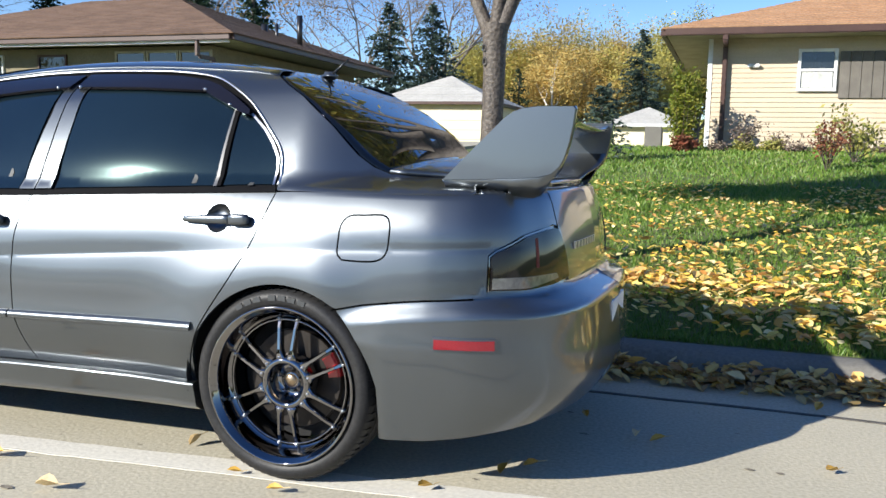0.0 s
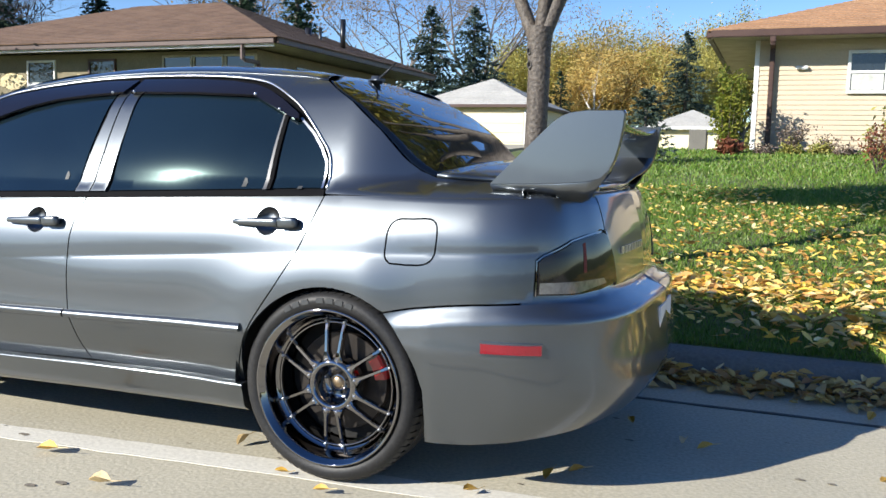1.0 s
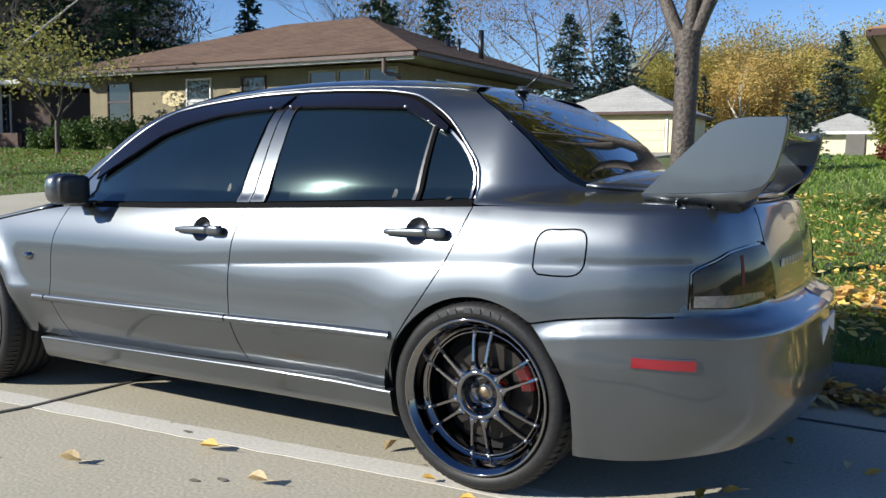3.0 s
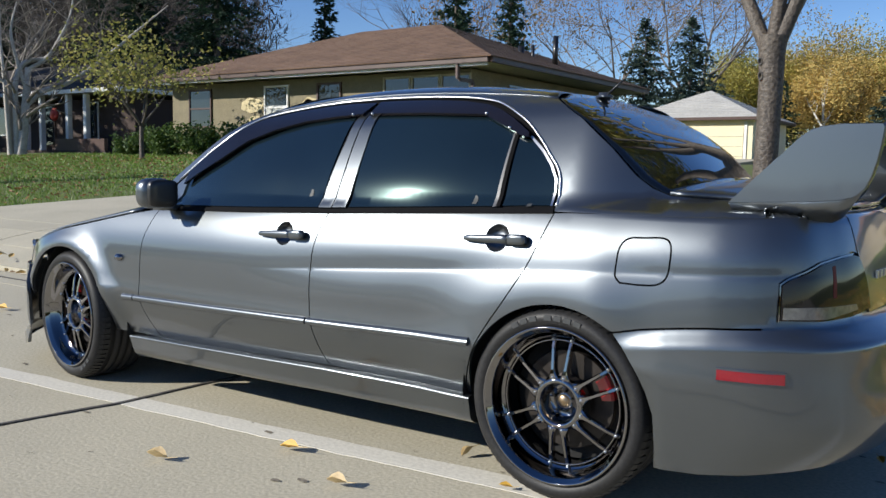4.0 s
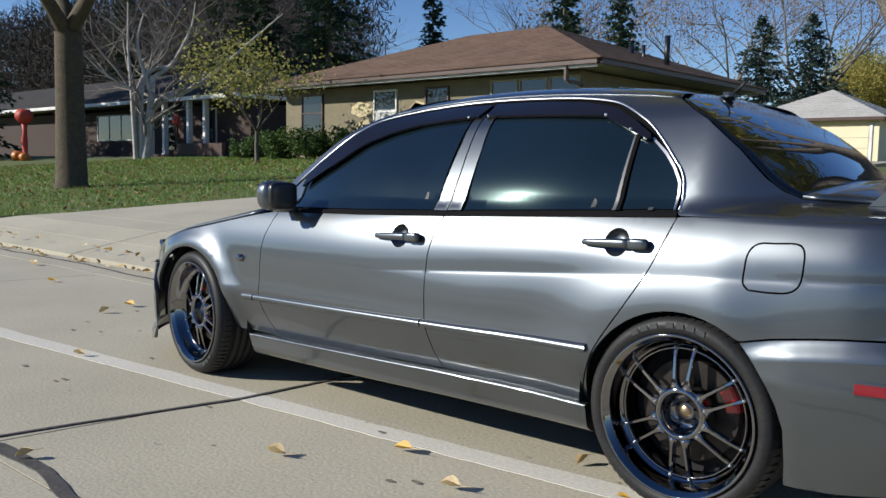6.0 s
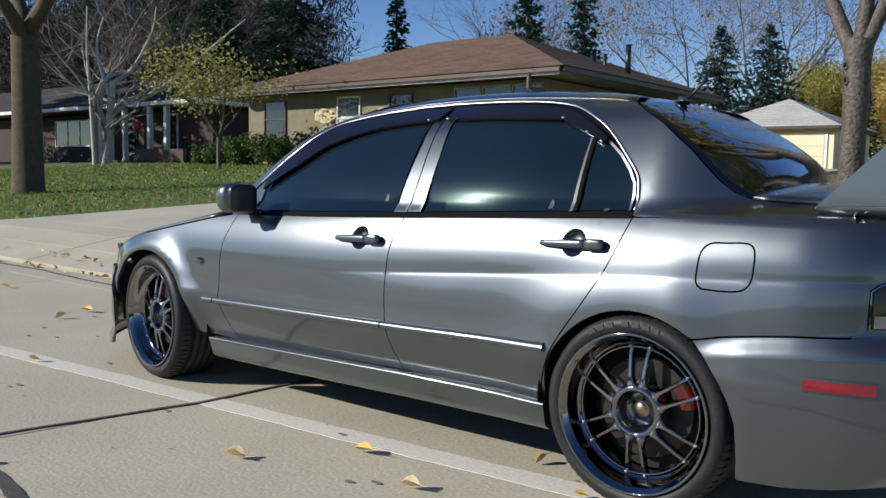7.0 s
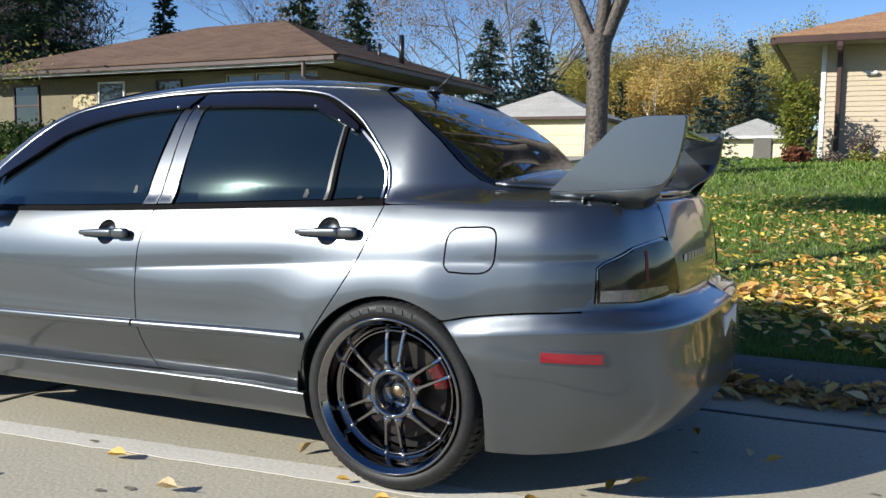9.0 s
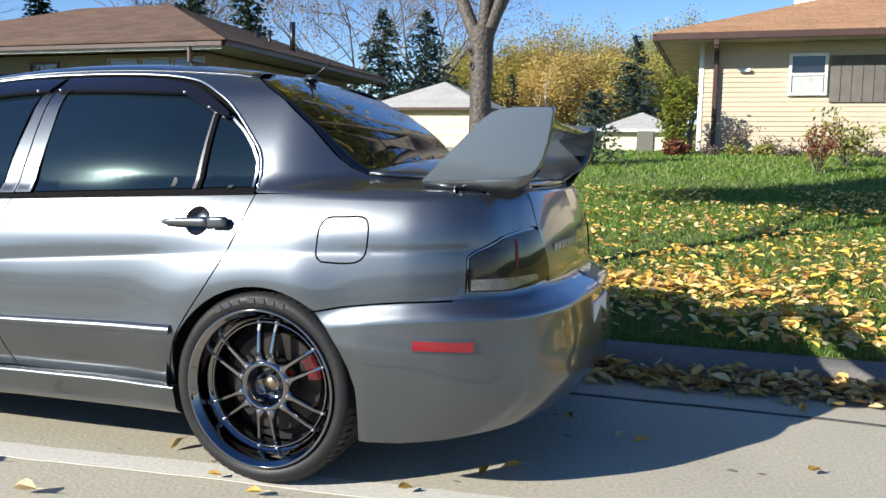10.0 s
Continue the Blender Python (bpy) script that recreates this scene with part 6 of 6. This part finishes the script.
def window(parent, x0, x1, y, z0, z1, frame_mat, panes=1, bar=True, blind=0.0):
    w = box("window", x0, x1, y - 0.02, y + 0.03, z0, z1, PANE, parent)
    bm = bmesh.new()
    t = 0.06
    add_box(bm, x0 - t, x0 + 0.01, y - 0.06, y + 0.02, z0 - t, z1 + t, 0.008)
    add_box(bm, x1 - 0.01, x1 + t, y - 0.06, y + 0.02, z0 - t, z1 + t, 0.008)
    add_box(bm, x0, x1, y - 0.058, y + 0.02, z0 - t, z0 + 0.01, 0.008)
    add_box(bm, x0, x1, y - 0.058, y + 0.02, z1 - 0.01, z1 + t, 0.008)
    if bar:
        add_box(bm, x0, x1, y - 0.05, y + 0.02, (z0 + z1) / 2 - 0.03, (z0 + z1) / 2 + 0.03, 0.006)
    for k in range(1, panes):
        xx = x0 + (x1 - x0) * k / panes
        add_box(bm, xx - 0.04, xx + 0.04, y - 0.052, y + 0.02, z0, z1, 0.006)
    part("window_frame", bm, frame_mat, w)
    if blind:
        box("blind", x0 + 0.03, x1 - 0.03, y - 0.03, y - 0.022, z0 + 0.02, z0 + (z1 - z0) * blind, CURTAIN, w)
    return w


# cream sided house
hr = thing("sided_house", "low cream sided house with brown gutters and tan roof", "house", at=(6, 23, 1.3))
HX0, HX1, HY0, HY1, HZ, HE = 0.6, 13.5, 19.0, 28.0, 1.22, 3.78
box("wall", HX0, HX1, HY0 + 0.03, HY1, HZ - 0.3, HE, SIDING, hr)
n = 22
for k in range(n):
    z0, z1 = HZ + 0.12 + (HE - HZ - 0.12) * k / n, HZ + 0.12 + (HE - HZ - 0.12) * (k + 1) / n
    vs = [(x, y, z) for x in (HX0 + 0.06, HX1) for y, z in ((HY0 + 0.004, z0), (HY0 + 0.022, z1), (HY0 + 0.04, z1), (HY0 + 0.03, z0))]
    raw("siding_board", vs, [(0, 4, 5, 1), (0, 3, 7, 4), (1, 5, 6, 2), (0, 1, 2, 3), (4, 7, 6, 5)], SIDING, hr)
box("foundation", HX0 - 0.01, HX1, HY0 + 0.01, HY1, HZ - 0.4, HZ + 0.1, KERB, hr, "grey concrete foundation")
box("corner_board", HX0 - 0.02, HX0 + 0.08, HY0 - 0.008, HY0 + 0.1, HZ + 0.05, HE, WHITE, hr, "pale corner board")
eaves(hr, -0.35, 14.2, 18.2, 28.6, 3.91, 0.15, BROWN_TRIM, SOFFIT)
hip_roof(hr, -0.42, 14.3, 18.1, 28.7, 3.92, 1.78, SHINGLE_TAN, 26)
bm = bmesh.new()
add_box(bm, 0.9, 1.01, 18.86, 18.98, 1.3, 3.62, 0.02)
add_box(bm, 0.9, 1.01, 18.16, 18.97, 3.58, 3.69, 0.02)
add_box(bm, 0.89, 1.02, 18.12, 18.26, 3.63, 3.84, 0.02)
part("downspout", bm, BROWN_TRIM, hr, "brown metal downspout")
window(hr, 2.58, 3.28, HY0 - 0.01, 2.64, 3.46, WHITE, 1, True, 0.45)
for k in range(10):
    x0 = 3.39 + 0.225 * k
    box("shutter_board", x0, x0 + 0.215, HY0 - 0.035, HY0 + 0.005, 2.43, 3.46, SHUTTER, hr, bevel=0.006)
bm = bmesh.new()
add_box(bm, 2.75, 3.25, 22.0, 22.6, 4.8, 6.2, 0.02)
part("chimney", bm, WHITE, hr, "pale brick chimney")
bm = bmesh.new()
add_box(bm, 1.45, 1.72, 18.9, 18.99, 3.12, 3.2, 0.02)
part("wall_lamp", bm, WHITE, hr, "small wall lamp under the eave")

# brown roofed brick house
hb = thing("brick_house", "low cream brick house with a wide brown hip roof", "house", at=(-20, 25, 1.3))
BX0, BX1, BY0, BY1 = -27.6, -13.4, 20.0, 30.0
# wall with shade painted into the brick colour
box("wall", BX0, BX1, BY0, BY1, 1.0, 4.0, SHADED_CREAM_BRICK, hb)
eaves(hb, -28.0, -12.2, 19.1, 31.0, 4.2, 0.16, BROWN_TRIM, SOFFIT)
box("fascia", -27.9, -12.3, 19.12, 19.2, 3.97, 4.05, WHITE, hb, "pale fascia board")
hip_roof(hb, -28.15, -12.05, 18.95, 31.2, 4.21, 2.2, SHINGLE, 26)
window(hb, -26.5, -25.3, BY0 - 0.01, 2.4, 3.75, BROWN_TRIM, 1, True)
window(hb, -22.3, -21.2, BY0 - 0.01, 2.3, 3.75, WHITE, 1, True, 0.55)
window(hb, -19.7, -18.7, BY0 - 0.01, 2.6, 3.75, BROWN_TRIM, 1, True, 0.3)
for k in range(3):
    window(hb, -16.75 + 1.15 * k, -15.75 + 1.15 * k, BY0 - 0.01, 2.4, 3.82, SOFFIT, 1, False)
random.seed(9)
for k in range(26):
    x, z = -23.2 + 6.2 * random.random(), 1.4 + 1.75 * random.random()
    if any(a - 0.3 < x < b + 0.3 for a, b in ((-22.3, -21.2), (-19.7, -18.7))) and z > 2.1:
        continue
    w, h = random.uniform(0.3, 0.7), random.uniform(0.2, 0.4)
    v = [(x + w * math.cos(a) * random.uniform(0.8, 1.1), BY0 - 0.03, z + h * math.sin(a) * random.uniform(0.8, 1.1)) for a in np.linspace(0, 5.5, 7)]
    raw("flagstone", v + [(p[0], BY0 + 0.02, p[2]) for p in v], [tuple(range(7))] + [(i, 7 + i, 7 + (i + 1) % 7, (i + 1) % 7) for i in range(7)], FLAG, hb)
bm = bmesh.new()
add_box(bm, -13.36, -13.26, 19.9, 20.0, 1.3, 3.6, 0.02)
add_box(bm, -13.36, -13.26, 19.2, 19.95, 3.55, 3.66, 0.02)
add_box(bm, -13.36, -13.26, 19.05, 19.2, 3.6, 4.06, 0.02)
part("downspout", bm, BROWN_TRIM, hb, "brown curved downspout")
for yy in (22.2, 25.4):
    bm = bmesh.new()
    add_box(bm, -13.42, -13.36, yy, yy + 1.0, 2.6, 3.7, 0.01)
    part("side_window", bm, PANE, hb)
for x, y, r, top in ((-13.3, 25.2, 0.1, 5.65), (-14.2, 25.2, 0.06, 5.4), (-14.8, 25.4, 0.12, 5.42)):
    v, f = tube_mesh([(x, y, 4.5), (x, y, top)], [r, r], 10)
    raw("roof_vent", v, f, BLACK_TRIM, hb, "dark roof vent pipe", smooth=True)

# chimney of the sided house
bm = bmesh.new()
add_box(bm, 3.12, 3.76, 24.2, 24.9, 4.6, 5.85, 0.01)
add_box(bm, 3.07, 3.81, 24.15, 24.95, 5.85, 5.95, 0.015)
part("chimney", bm, GARAGE_WALL, hr, "cream brick chimney")

# house with a porch, tree shade put into its brick and roof colours
hp = thing("porch_house", "brick house with a white posted porch, shade put into its dark colours", "house", at=(-46, 27, 1.3))
box("wall", -80, -36.5, 24.6, 33, 1.0, 4.2, SHADED_BRICK, hp)
eaves(hp, -81, -36, 23.4, 34, 4.6, 0.2, WHITE, SOFFIT)
hip_roof(hp, -81.1, -35.9, 23.3, 34.1, 4.61, 2.2, SHINGLE_SHADED, 16)
for x in (-44.9, -43.4, -40.9, -39.3):
    box("porch_post", x - 0.13, x + 0.13, 23.6, 23.86, 1.3, 4.4, WHITE, hp, bevel=0.02)
box("porch_floor", -46, -37, 23.2, 24.7, 1.2, 1.5, SHADED_BRICK, hp)
box("porch_rail", -41.5, -37.2, 23.3, 23.5, 1.5, 2.1, BROWN_TRIM, hp)
window(hp, -44.7, -43.6, 24.58, 1.8, 4.0, BROWN_TRIM, 1, False)
window(hp, -40.6, -39.6, 24.58, 1.6, 4.0, WHITE, 1, False)
window(hp, -53, -48.5, 24.58, 2.4, 3.9, WHITE, 3, False)
v, f = lathe([(0.001, -0.12), (0.25, -0.1), (0.36, 0.0), (0.25, 0.1), (0.001, 0.12)], 16)
raw("door_wreath", [(p[0] - 42.2, p[1] + 23.7, p[2] + 3.4) for p in v], f, GARLAND, hp, "orange red door wreath", smooth=True)


# garages
def garage(x0, x1, y0, y1, zb, zt, peak, label, door):
    g = thing("garage", label, "garage", "garages behind the gardens", at=((x0 + x1) / 2, y0, zb))
    box("wall", x0, x1, y0, y1, zb - 0.5, zt, GARAGE_WALL, g)
    eaves(g, x0 - 0.35, x1 + 0.35, y0 - 0.35, y1 + 0.35, zt + 0.12, 0.14, BROWN_TRIM if door else WHITE, SOFFIT)
    hip_roof(g, x0 - 0.42, x1 + 0.42, y0 - 0.42, y1 + 0.42, zt + 0.13, peak - zt - 0.13, SHINGLE_GREY, 16)
    if door:
        d = box("garage_door", x0 + 0.75, x1 - 0.45, y0 - 0.05, y0 + 0.02, zb, zb + 2.05, GARAGE_WALL, g)
        for k in range(1, 4):
            box("door_panel_joint", x0 + 0.78, x1 - 0.48, y0 - 0.06, y0 - 0.045, zb + 0.5 * k, zb + 0.5 * k + 0.02, SOFFIT, d)
        box("door_post", x1 - 0.42, x1 - 0.28, y0 - 0.06, y0 + 0.02, zb, zt - 0.1, WHITE, g, "white door post")
    return g


garage(-17.5, -11.0, 42, 48.6, 1.26, 3.6, 5.4, "cream garage with a grey hip roof and brown gutter", True)
garage(-5.6, -1.6, 48, 53, 1.6, 2.75, 3.95, "white garage with a grey hip roof, half behind the lawn", False)
box("stone_block", -0.75, -0.35, 18.6, 18.9, 1.2, 1.75, KERB, None, "", 0.02)
tagged(bpy.data.objects["stone_block"], "grey stone block at the corner of the house", "block")

# autumn figure of pumpkins on a post
fig = thing("pumpkin_post", "red garlanded post with orange ball and pumpkins below", "decoration", at=(-41.5, 15.2, 1.02))
v, f = tube_mesh([(-41.5, 15.2, 0.95), (-41.45, 15.2, 1.4), (-41.55, 15.2, 1.9), (-41.45, 15.2, 2.4), (-41.5, 15.2, 2.9)], [0.2, 0.1, 0.16, 0.1, 0.15], 12)
raw("post", v, f, GARLAND, fig, smooth=True)
for x, y, z, r in ((-41.5, 15.2, 3.15, 0.42), (-41.85, 15.0, 1.25, 0.3), (-41.1, 15.0, 1.2, 0.26)):
    prof = [(0.001, -r * 0.85), (r * 0.6, -r * 0.75), (r * 0.95, -r * 0.3), (r, 0), (r * 0.95, r * 0.3), (r * 0.6, r * 0.75), (r * 0.1, r * 0.72)]
    v, f = lathe(prof, 24)
    v = [(p[0] * (1 + 0.05 * math.cos(8 * math.atan2(p[2], p[0]))), p[2] * (1 + 0.05 * math.cos(8 * math.atan2(p[2], p[0]))), p[1]) for p in v]
    raw("pumpkin", [(p[0] + x, p[1] + y, p[2] + z) for p in v], f, GARLAND if r > 0.4 else PUMPKIN, fig, smooth=True)
